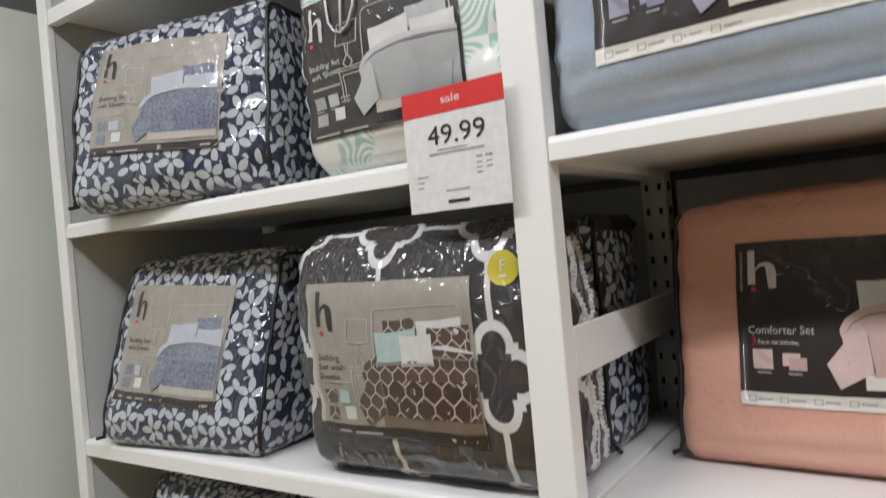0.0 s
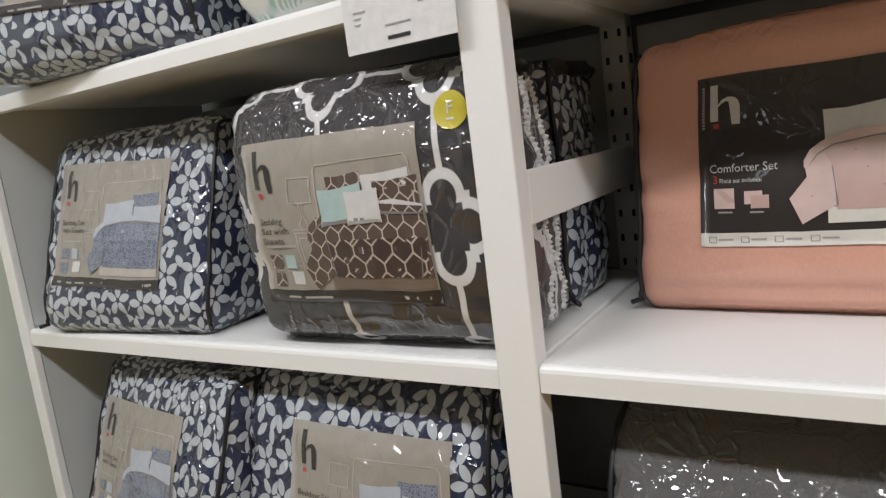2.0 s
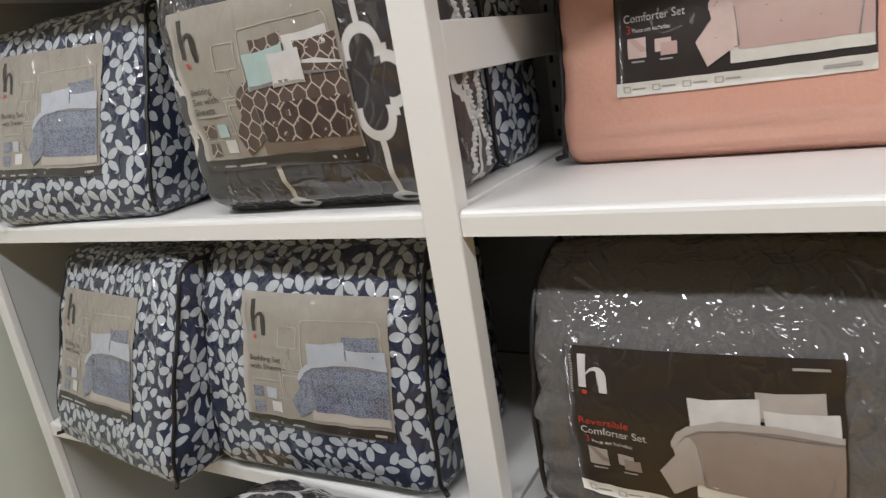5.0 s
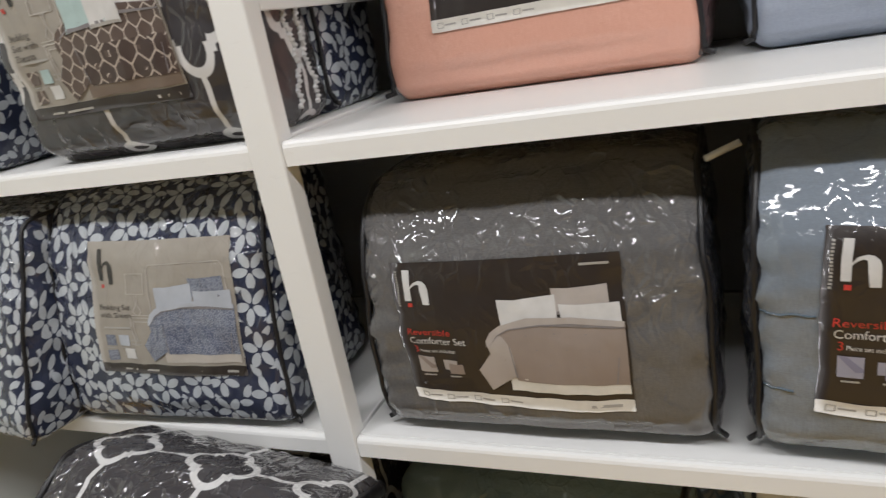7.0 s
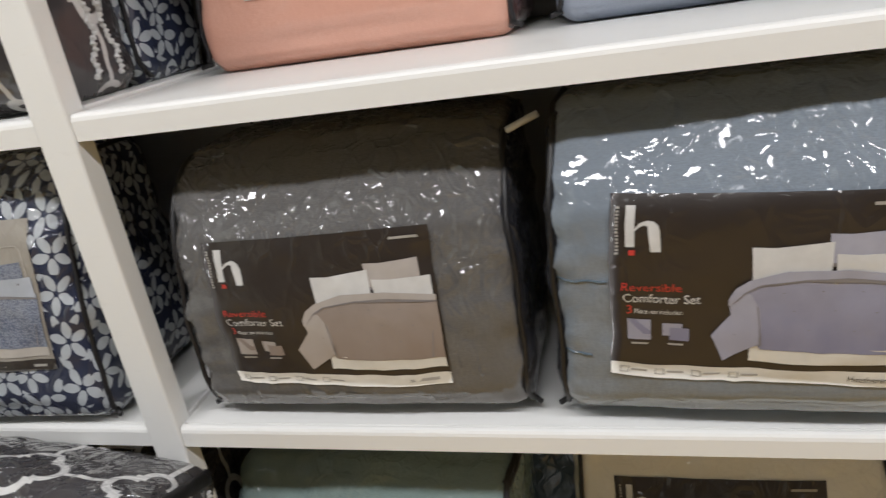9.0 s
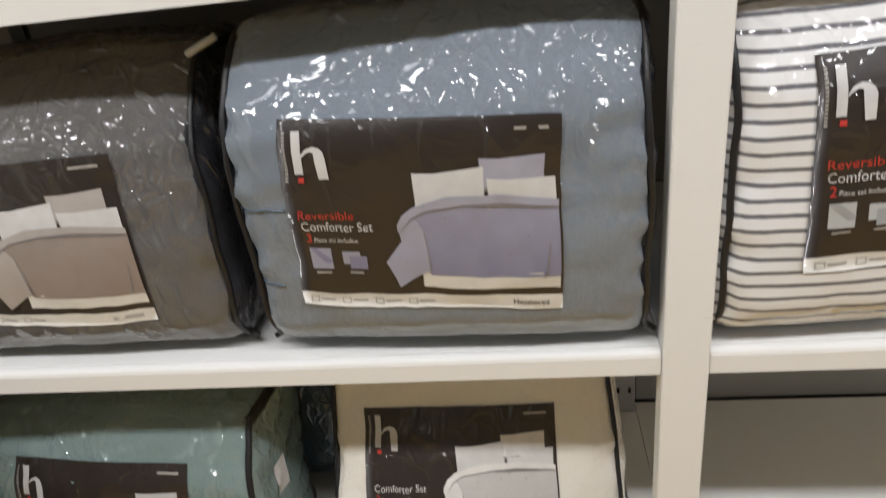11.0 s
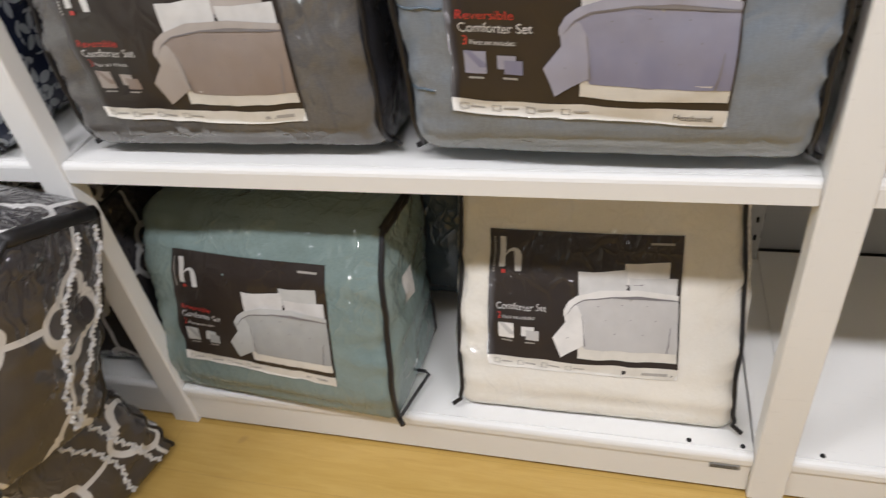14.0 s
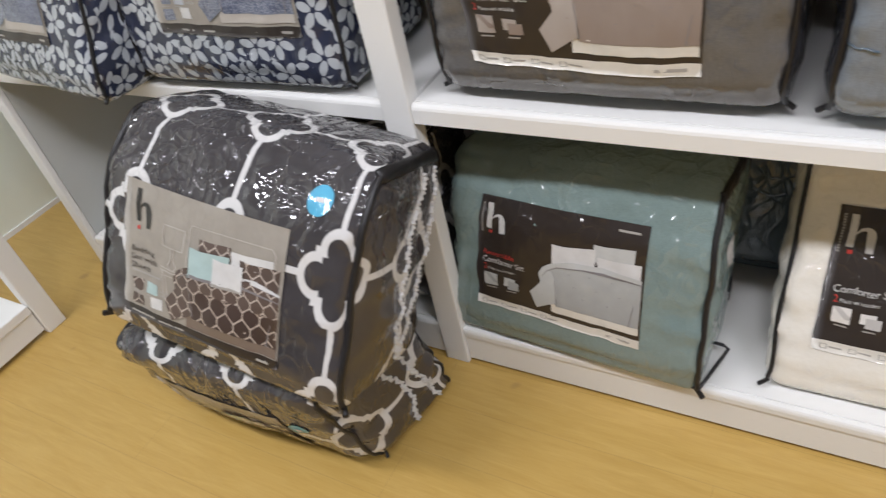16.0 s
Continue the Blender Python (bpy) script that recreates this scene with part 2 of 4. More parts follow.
WHITE = painted("white_laminate", (0.82, 0.815, 0.79))
PANEL = painted("pale_panel", (0.84, 0.885, 0.79), 0.5, 0.15)
BACK = painted("grey_back_panel", (0.42, 0.42, 0.405), 0.55, 0.2)
STEEL = painted("pale_steel", (0.50, 0.495, 0.47), 0.4, 0.25)
LINER = painted("grey_liner", (0.54, 0.56, 0.54), 0.55, 0.2)
WALL = painted("wall_paint", (0.16, 0.16, 0.16), 0.6)
CEIL = painted("ceiling_paint", (0.32, 0.32, 0.32), 0.8)
FLOOR = maple("maple_floor")
BLACK = plain("black_piping", (0.012, 0.011, 0.012), 0.45)
HOLE = plain("dark_slot", (0.01, 0.01, 0.01), 0.9)
NAVY = leaf_print("navy_leaf_cotton", (0.006, 0.011, 0.034), (0.47, 0.50, 0.53), 0.070)
CHARCOAL = trellis_print("charcoal_trellis_cotton", (0.033, 0.029, 0.032), (0.62, 0.61, 0.60), 0.205, 0.031)
GREY = cloth("heathered_grey_cotton", (0.088, 0.085, 0.084), (0.135, 0.130, 0.128), 1.25)
BLUE = cloth("heathered_blue_cotton", (0.168, 0.200, 0.238), (0.225, 0.262, 0.308))
MIST = cloth("mist_blue_cotton", (0.31, 0.365, 0.43), None, 0.7)
PERIWINKLE = cloth("pale_blue_cotton", (0.31, 0.35, 0.43), None, 0.6)
PEACH = cloth("peach_cotton", (0.68, 0.345, 0.25), (0.73, 0.40, 0.30), 0.5)
SAGE = cloth("sage_green_cotton", (0.170, 0.235, 0.225), None, 1.5)
IVORY = cloth("ivory_cotton", (0.78, 0.745, 0.665), (0.80, 0.77, 0.70), 1.6)
TEAL = cloth("dark_teal_cotton", (0.06, 0.09, 0.115))
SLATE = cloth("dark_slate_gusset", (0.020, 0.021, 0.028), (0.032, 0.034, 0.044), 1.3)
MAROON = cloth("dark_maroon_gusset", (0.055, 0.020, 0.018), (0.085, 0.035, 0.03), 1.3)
MINT = cloth("pale_mint_cotton", (0.52, 0.62, 0.60))
STRIPE = striped("grey_striped_cotton", (0.75, 0.75, 0.745), (0.14, 0.14, 0.155), 0.0180)
MINTLINE = contour("mint_contour_cotton", (0.74, 0.75, 0.71), (0.36, 0.55, 0.48))
INK = printed("dark_card", (0.022, 0.015, 0.012), 1.8)
PAPER = printed("white_card", (0.651, 0.616, 0.546))
BEIGE = printed("beige_card", (0.315, 0.285, 0.243), 1.8)
SNOW = printed("white_print", (0.612, 0.604, 0.589))
CREAM = printed("cream_print", (0.44, 0.40, 0.355))
RED = printed("red_print", (0.50, 0.04, 0.03))
DIM = printed("grey_print", (0.36, 0.34, 0.31))
DARKINK = printed("black_print", (0.02, 0.018, 0.016))
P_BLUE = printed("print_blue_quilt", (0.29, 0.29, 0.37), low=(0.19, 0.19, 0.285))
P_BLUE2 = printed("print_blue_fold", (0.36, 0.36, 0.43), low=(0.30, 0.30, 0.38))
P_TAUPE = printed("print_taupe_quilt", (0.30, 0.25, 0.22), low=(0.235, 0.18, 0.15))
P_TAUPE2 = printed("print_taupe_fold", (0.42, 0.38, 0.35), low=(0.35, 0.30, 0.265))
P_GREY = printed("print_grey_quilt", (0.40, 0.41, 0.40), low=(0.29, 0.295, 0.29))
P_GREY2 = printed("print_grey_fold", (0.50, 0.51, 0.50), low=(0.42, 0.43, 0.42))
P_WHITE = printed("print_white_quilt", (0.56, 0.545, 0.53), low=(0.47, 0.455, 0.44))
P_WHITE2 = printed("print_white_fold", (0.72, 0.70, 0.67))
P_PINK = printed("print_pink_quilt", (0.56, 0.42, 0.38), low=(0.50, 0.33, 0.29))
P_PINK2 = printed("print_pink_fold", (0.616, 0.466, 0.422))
P_LEAF = leaf_print("print_leaf_quilt", (0.095, 0.11, 0.155), (0.255, 0.275, 0.33), 0.012)
P_LEAF_FRONT = leaf_print("print_leaf_front", (0.070, 0.082, 0.125), (0.215, 0.235, 0.30), 0.013)
P_LEAF2 = printed("print_leaf_fold", (0.42, 0.445, 0.49))
P_TILE = honeycomb_print("print_net_quilt", (0.090, 0.060, 0.048), (0.50, 0.43, 0.37), 0.026)
P_TILE_FRONT = honeycomb_print("print_net_front", (0.052, 0.031, 0.026), (0.44, 0.37, 0.31), 0.034)
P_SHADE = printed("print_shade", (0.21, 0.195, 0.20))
P_TEXT = printed("brown_print", (0.060, 0.048, 0.040))
P_TAN = printed("print_brown_skirt", (0.17, 0.125, 0.095))
P_AQUA = printed("print_aqua_pillow", (0.38, 0.50, 0.49))
YELLOW = printed("yellow_sticker", (0.50, 0.42, 0.03), 0.3)
CYAN = printed("blue_sticker", (0.05, 0.36, 0.56), 0.3)
SIGN_RED = plain("sign_red", (0.62, 0.03, 0.025), 0.45)
SIGN_WHITE = plain("sign_white", (0.70, 0.69, 0.68), 0.45)
SIGN_INK = plain("sign_ink", (0.02, 0.02, 0.02), 0.5)
SIGN_GREY = plain("sign_grey", (0.34, 0.34, 0.33), 0.5)


# ---- mesh helpers ----
def mesh_of(bm, name, material, smooth=False, flat=False):
    me = bpy.data.meshes.new(name)
    if flat:
        for f in bm.faces:
            f.normal_update()
            if f.normal.y > 0:
                f.normal_flip()
    else:
        bmesh.ops.recalc_face_normals(bm, faces=bm.faces)
    bm.to_mesh(me)
    bm.free()
    me.materials.append(material)
    if smooth:
        for f in me.polygons:
            f.use_smooth = True
    return me


def part(name, bm, material, parent=None, label="", smooth=False, flat=False):
    ob = new(name, mesh_of(bm, name, material, smooth, flat))
    ob.parent = parent
    if label:
        ob["label"] = label
    return ob


def thing(name, m, label, category, group="", kind=""):
    ob = new(name)
    ob.matrix_world = m
    ob.empty_display_size = 0.05
    return tagged(ob, label, category, group, kind)


def box(bm, x0, x1, y0, y1, z0, z1, bevel=0.0):
    made = bmesh.ops.create_cube(bm, size=1.0)["verts"]
    bmesh.ops.transform(bm, matrix=Matrix.LocRotScale(((x0 + x1) / 2, (y0 + y1) / 2, (z0 + z1) / 2), None, (x1 - x0, y1 - y0, z1 - z0)), verts=made)
    if bevel:
        edges = list({e for v in made for e in v.link_edges})
        bmesh.ops.bevel(bm, geom=edges, offset=bevel, segments=2, affect="EDGES", profile=0.5)
    return bm


def boxed(*args, **kw):
    return box(bmesh.new(), *args, **kw)


def tube(points, r, sides=8, flat=1.0, beads=0.0):
    """A closed tube along points."""
    bm = bmesh.new()
    pts = [Vector(p) for p in points]
    rings = []
    for i, p in enumerate(pts):
        d = (pts[min(i + 1, len(pts) - 1)] - pts[max(i - 1, 0)]).normalized()
        side = d.cross(Vector((0.31, -0.95, 0.11))).normalized()
        up = side.cross(d)
        k = 1.0 - beads * (i % 2)
        rings.append([bm.verts.new(p + k * r * (math.cos(a) * side + flat * math.sin(a) * up)) for a in (math.tau * n / sides for n in range(sides))])
    for a, b in zip(rings, rings[1:]):
        for k in range(sides):
            bm.faces.new((a[k], a[(k + 1) % sides], b[(k + 1) % sides], b[k]))
    bm.faces.new(rings[0][::-1])
    bm.faces.new(rings[-1])
    return bm


TEXTS = {}


def letters(text):
    """Flat vertices and faces of a text, one unit high, from its lower left."""
    if text not in TEXTS:
        cu = bpy.data.curves.new("lettering", "FONT")
        cu.body, cu.resolution_u = text, 3
        ob = new("lettering", cu)
        dg = bpy.context.evaluated_depsgraph_get()
        me = bpy.data.meshes.new_from_object(ob.evaluated_get(dg))
        TEXTS[text] = [tuple(v.co[:2]) for v in me.vertices], [tuple(f.vertices) for f in me.polygons]
        bpy.data.objects.remove(ob)
        bpy.data.meshes.remove(me)
        bpy.data.curves.remove(cu)
    return TEXTS[text]


# ---- packaged bedding ----
class Pack:
    """A soft zipped bag of bedding. Origin: middle of the front's lower edge; the front looks to -y."""

    def __init__(self, name, m, w, h, d, material, label, seed, lean=0.05, slim=0.15, taper=0.02, r=0.035, puff=0.02, soft=0.009, shift=None, shoulder=0.0, tuck=0.02, pucker=0.004, splay=0.0, gusset=None, group="bedding packages", category="bedding package"):
        self.w, self.h, self.d, self.seed, self.lean, self.slim, self.taper, self.r, self.puff, self.soft = w, h, d, seed, lean, slim, taper, r, puff, soft
        self.shoulder, self.tuck, self.pucker, self.splay = shoulder, tuck, pucker, splay
        off = shift or (seed * 0.37, seed * 0.37)
        self.top = thing(name, m, label, category, group)
        n = max(10, round(w / 0.011)), max(8, round(d / 0.018)), max(10, round(h / 0.010))
        front, sides = bmesh.new(), {-1: bmesh.new(), 1: bmesh.new()}
        for axis in range(3):
            i, j = [k for k in range(3) if k != axis]
            for side in (-1, 1):
                bm = sides[side] if gusset and axis == 0 else front
                uv = bm.loops.layers.uv.get("uv") or bm.loops.layers.uv.new("uv")
                grid = {}
                for a in range(n[i] + 1):
                    for b in range(n[j] + 1):
                        q = [0.0, 0.0, 0.0]
                        q[axis], q[i], q[j] = side, 2 * a / n[i] - 1, 2 * b / n[j] - 1
                        grid[a, b] = bm.verts.new(self.at(*q)), q
                for a in range(n[i]):
                    for b in range(n[j]):
                        four = [grid[a, b], grid[a + 1, b], grid[a + 1, b + 1], grid[a, b + 1]]
                        f = bm.faces.new([v for v, _ in four])
                        f.smooth = True
                        for loop, (_, q) in zip(f.loops, four):
                            x, y, z = q[0] * w / 2, q[1] * d / 2 + d / 2, q[2] * h / 2
                            loop[uv].uv = ((x + off[0], z + off[1]), (x + y + off[0], z + off[1]), (x + off[0], z + y + off[1]))[(1, 0, 2)[axis] if axis < 2 else 2]
        bmesh.ops.remove_doubles(front, verts=front.verts, dist=0.0005)
        self.body = part("body", front, material, self.top)
        for bm in sides.values():
            if gusset:
                part("side_gusset", bm, gusset, self.top, "dark crinkled side gusset")
            else:
                bm.free()

    def at(self, a, b, c):
        """A place on the bag: a across, b from front to back, c up, each from -1 to 1."""
        half = Vector((self.w / 2, self.d / 2, self.h / 2))
        p = Vector((a * half.x, b * half.y, c * half.z))
        inner = Vector([max(-g + self.r, min(g - self.r, v)) for v, g in zip(p, half)])
        off = p - inner
        if off.length > 1e-9:
            p = inner + off.normalized() * self.r
        bx, by, bz = 1 - a * a, 1 - b * b, 1 - c * c
        p.y += b * self.puff * bx * bz
        p.x += a * self.puff * 0.6 * by * bz
        p.z += max(c, 0.0) * self.puff * 0.6 * bx * by
        t = (c + 1) / 2
        p.y += (1 - b) / 2 * self.shoulder * max(0.0, (c - 0.48) / 0.52) ** 1.25
        if b < 0:
            p.y += -b * self.tuck * max(0.0, (-0.68 - c) / 0.32) ** 1.5
            p.y += 0.007 * math.exp(-((c + 0.80) / 0.05) ** 2) * (1 - a * a)
        edge = a ** 4 * (1 - c ** 6)
        p.x += a * edge * self.soft * 1.0 * noise.noise(Vector((self.seed + a, b * 2, p.z * 24)))
        p.y += b * edge * self.soft * 1.4 * noise.noise(Vector((self.seed * 2 + a * 2, 3.3, p.z * 30)))
        if b < -0.9:
            strip = max(0.0, min(1.0, (abs(a) - 0.70) / 0.22)) * bz
            fold = 1 - 2 * abs(noise.noise(Vector((p.x * 9 + self.seed, 0.7, p.z * 42 + p.x * a * 30))))
            p.y -= self.pucker * strip * fold
        p.x *= 1 - self.taper * t
        p.x += self.splay * max(a, 0.0) * (b + 1) / 2 * (1 - t)
        y = (p.y + half.y) * (1 - self.slim * t)
        q = Vector((p.x * 7, y * 7, p.z * 7)) + Vector((self.seed * 3.1, self.seed, self.seed * 1.7))
        q2 = q * 3.2
        lump = self.soft * noise.noise(q) + 0.45 * self.soft * (1 - 2 * abs(noise.noise(q2)))
        rim = 0.35 + 0.65 * max(abs(a) if abs(b) > 0.99 else 0.0, abs(c), abs(b) if abs(a) > 0.99 else 0.0)
        push = Vector((a, b, c))
        push = push.normalized() * lump * rim * min(1.0, 0.15 + 3.0 * t)
        z = max(0.0, p.z + half.z + (push.z if c > -0.9 else 0.0))
        return Vector((p.x + push.x, y + push.y + self.lean * t, z))

    def front(self, x, z, off):
        """A place on the front, x metres from its middle and z from its mid-height, off metres before it."""
        p = self.at(x / (self.w / 2), -1.0, z / (self.h / 2))
        return p + Vector((0, -off, 0))

    def piping(self, sides=(-1, 1), r=0.0042, tails=True, top=True, back=False):
        for s in sides:
            pts = [self.at(s, -0.97, c) + Vector((s * 0.001, -0.001, 0)) for c in [k / 20 - 1 for k in range(0, 41)]]
            if tails:
                pts = [pts[0] + Vector((s * 0.022, -0.020, 0.004)), pts[0] + Vector((s * 0.007, -0.006, 0.007))] + pts[1:]
            if top:
                pts += [self.at(s, b, 0.97) + Vector((s * 0.001, 0, 0.001)) for b in [k / 10 - 0.9 for k in range(0, 19)]]
            pts = pts[:2] + [sum(pts[max(0, k - 3):k + 4], Vector()) / len(pts[max(0, k - 3):k + 4]) + Vector((s * 0.0015, -0.001, 0)) for k in range(2, len(pts))]
            part("piping", tube(pts, r), BLACK, self.top, "black corded edge piping", True)
            if back:
                pts = [self.at(s, 0.97, c) for c in [k / 20 - 1 for k in range(0, 41)]]
                part("piping", tube(pts, r), BLACK, self.top, "black corded edge piping", True)

    def lace(self, b0, wave, seed):
        """A white beaded trim showing through the bag's side."""
        pts = []
        for k in range(90):
            c = 0.82 - 1.66 * k / 89
            b = b0 + wave * noise.noise(Vector((seed, c * 1.7, 0.5))) + 0.03 * math.sin(k * 0.9)
            pts.append(self.at(1.0, b, c) + Vector((0.0015, 0, 0)))
        part("lace_trim", tube(pts, 0.0065, 6, 0.6, 0.6), SNOW, self.top, "white beaded lace trim")

    def band(self, s, r=0.013):
        """A wide black binding along the upper side edge."""
        pts = [self.at(s, b, 0.94) + Vector((s * 0.002, 0, 0)) for b in [k / 10 - 1.0 for k in range(0, 21)]]
        part("binding", tube(pts, r, 8, 0.45), BLACK, self.top, "wide black binding", True)

    def card(self, cx, cz, lw, lh, material, label, turn=0.0, pull=(0.0, 0.0)):
        """The printed insert; returns it, ready for printing on."""
        self.c, self.pull = (cx, cz, lw, lh, math.radians(turn)), pull
        ob = self.shape([(0, 0), (1, 0), (1, 1), (0, 1)], material, 0.0022, "printed_insert", self.top, label)
        self.insert = ob
        return ob

    def spot(self, u, v, off):
        cx, cz, lw, lh, turn = self.c
        k = (1 - u) * (1 - v)
        x, z = (u - 0.5) * lw + k * self.pull[0], (v - 0.5) * lh + k * self.pull[1]
        return self.front(cx + x * math.cos(turn) - z * math.sin(turn), cz + x * math.sin(turn) + z * math.cos(turn), 0.55 * off + 0.0009)

    def shape(self, points, material, off, name="print", parent=None, label="", step=0.015):
        """A flat printed shape, in parts of the insert's width and height, laid on the bag's front."""
        _, _, lw, lh, _ = self.c
        bm = bmesh.new()
        bm.faces.new([bm.verts.new((u * lw, 0, v * lh)) for u, v in points])
        bmesh.ops.triangulate(bm, faces=bm.faces)
        us, vs = [p[0] * lw for p in points], [p[1] * lh for p in points]
        for lo, hi, no in ((min(us), max(us), (1, 0, 0)), (min(vs), max(vs), (0, 0, 1))):
            k = math.ceil(lo / step)
            while k * step < hi:
                bmesh.ops.bisect_plane(bm, geom=bm.verts[:] + bm.edges[:] + bm.faces[:], plane_co=[k * step * n for n in no], plane_no=no)
                k += 1
        uv = bm.loops.layers.uv.new("uv")
        for f in bm.faces:
            f.smooth = True
            for loop in f.loops:
                loop[uv].uv = loop.vert.co.x, loop.vert.co.z
        for v in bm.verts:
            v.co = self.spot(v.co.x / lw, v.co.z / lh, off)
        return part(name, bm, material, parent or self.insert, label, False, True)

    def rect(self, u0, v0, u1, v1, material, off=0.0040, name="print"):
        return self.shape([(u0, v0), (u1, v0), (u1, v1), (u0, v1)], material, off, name)

    def bars(self, rows, material, off=0.0044, name="small_print"):
        """Unreadable small print: short bars in one mesh."""
        bm = bmesh.new()
        for u0, v0, u1, v1 in rows:
            bm.faces.new([bm.verts.new(self.spot(u, v, off)) for u, v in ((u0, v0), (u1, v0), (u1, v1), (u0, v1))])
        return tagged(part(name, bm, material, self.insert, flat=True), kind="stuff")

    def text(self, words, u, v, size, material, width=None, off=0.0048, name="lettering"):
        """Words from (u, v), size in parts of the insert's height."""
        verts, faces = letters(words)
        _, _, lw, lh, _ = self.c
        k = size * lh / 0.72
        far = max(x for x, _ in verts)
        kx = width * lw / far if width else k
        bm = bmesh.new()
        made = [bm.verts.new(self.spot(u + x * kx / lw, v + y * k / lh, off)) for x, y in verts]
        for f in faces:
            try:
                bm.faces.new([made[i] for i in f])
            except ValueError:
                pass
        return part(name, bm, material, self.insert, flat=True)

    def logo(self, u, v, uw, vh, material):
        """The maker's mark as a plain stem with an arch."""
        t = uw * 0.27
        self.rect(u, v, u + t, v + vh, material, 0.0046, "logo_stem")
        arch = [(u + t, v + vh * 0.44), (u + t * 1.5, v + vh * 0.58), (u + uw * 0.62, v + vh * 0.645), (u + uw * 0.80, v + vh * 0.62), (u + uw * 0.94, v + vh * 0.53), (u + uw, v + vh * 0.38), (u + uw, v - vh * 0.12),
                (u + uw - t, v - vh * 0.12), (u + uw - t, v + vh * 0.40), (u + uw * 0.66, v + vh * 0.50), (u + uw * 0.54, v + vh * 0.53), (u + t * 1.55, v + vh * 0.49), (u + t, v + vh * 0.38)]
        self.shape(arch, material, 0.0047, "logo_arch")

    def bed(self, u0, v0, u1, v1, quilt, fold, pillow, skirt, back=None, pillow2=None, front=None):
        """The picture of a made bed, between two corners in parts of the insert."""
        sx, sy = u1 - u0, v1 - v0
        q = lambda pts: [(u0 + sx * x, v0 + sy * y) for x, y in pts]

        def cushion(x0, y0, x1, y1, tilt, material, off):
            w, h = x1 - x0, y1 - y0
            ring = [(0, 0), (0.3, 0.05), (0.7, 0.05), (1, 0), (0.975, 0.3), (0.975, 0.7), (1, 1), (0.7, 0.95), (0.3, 0.95), (0, 1), (0.025, 0.7), (0.025, 0.3)]
            place = lambda pts: q([(x0 + w * x, y0 + h * y + tilt * (x - 0.5)) for x, y in pts])
            self.shape(place(ring), material, off, "printed_pillow")
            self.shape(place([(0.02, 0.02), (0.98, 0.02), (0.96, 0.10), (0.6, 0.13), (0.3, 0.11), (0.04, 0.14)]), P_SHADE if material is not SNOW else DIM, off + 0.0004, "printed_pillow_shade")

        if pillow2:
            cushion(0.30, 0.80, 0.58, 1.0, 0.02, back, 0.0038)
            cushion(0.58, 0.84, 0.93, 0.99, 0.03, SNOW, 0.0038)
            cushion(0.66, 0.62, 0.985, 0.93, 0.02, back, 0.0044)
            self.shape(q([(0.20, 0.60), (1.0, 0.56), (1.0, 0.70), (0.80, 0.76), (0.40, 0.74)]), SNOW, 0.0048, "printed_sheet")
            cushion(0.225, 0.58, 0.58, 0.90, 0.03, pillow, 0.0086)
            cushion(0.44, 0.57, 0.70, 0.86, 0.01, pillow2, 0.0092)
        else:
            cushion(0.566, 0.76, 0.922, 1.0, 0.02, back or fold, 0.0040)
            cushion(0.194, 0.60, 0.589, 0.915, 0.04, pillow, 0.0048)
            cushion(0.605, 0.62, 0.985, 0.85, 0.0, pillow, 0.0054)
        self.shape(q([(0.21, 0.0), (1.0, 0.0), (1.0, 0.13), (0.21, 0.13)]), skirt, 0.0052, "printed_bed_skirt")
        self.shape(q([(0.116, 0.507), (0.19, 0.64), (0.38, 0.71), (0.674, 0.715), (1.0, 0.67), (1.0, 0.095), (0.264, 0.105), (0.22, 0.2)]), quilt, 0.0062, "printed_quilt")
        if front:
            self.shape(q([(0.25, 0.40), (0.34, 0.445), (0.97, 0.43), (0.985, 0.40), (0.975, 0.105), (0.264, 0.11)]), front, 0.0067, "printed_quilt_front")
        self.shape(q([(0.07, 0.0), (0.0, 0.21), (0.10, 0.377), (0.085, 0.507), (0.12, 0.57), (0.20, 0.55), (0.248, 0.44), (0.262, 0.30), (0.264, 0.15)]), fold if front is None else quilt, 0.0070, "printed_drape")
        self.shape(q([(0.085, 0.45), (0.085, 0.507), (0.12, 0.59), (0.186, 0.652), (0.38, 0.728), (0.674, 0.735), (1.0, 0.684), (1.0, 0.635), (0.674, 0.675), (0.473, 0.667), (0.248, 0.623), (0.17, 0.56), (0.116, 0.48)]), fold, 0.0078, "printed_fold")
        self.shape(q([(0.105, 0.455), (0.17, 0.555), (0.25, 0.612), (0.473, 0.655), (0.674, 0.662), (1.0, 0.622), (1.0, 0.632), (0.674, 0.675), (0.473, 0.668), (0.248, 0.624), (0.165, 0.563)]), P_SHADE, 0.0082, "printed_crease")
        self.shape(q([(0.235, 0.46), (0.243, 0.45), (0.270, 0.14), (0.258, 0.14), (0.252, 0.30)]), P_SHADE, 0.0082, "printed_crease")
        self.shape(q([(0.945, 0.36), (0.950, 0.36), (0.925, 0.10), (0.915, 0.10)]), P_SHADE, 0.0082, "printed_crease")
        if front:
            return
        tufts = [(0.36, 0.56), (0.55, 0.58), (0.75, 0.57), (0.42, 0.42), (0.62, 0.43), (0.82, 0.42), (0.50, 0.28), (0.72, 0.28), (0.12, 0.22)]
        self.bars([(u0 + sx * x, v0 + sy * y, u0 + sx * (x + 0.011), v0 + sy * (y + 0.007)) for x, y in tufts], P_SHADE, 0.0074, "printed_tufts")

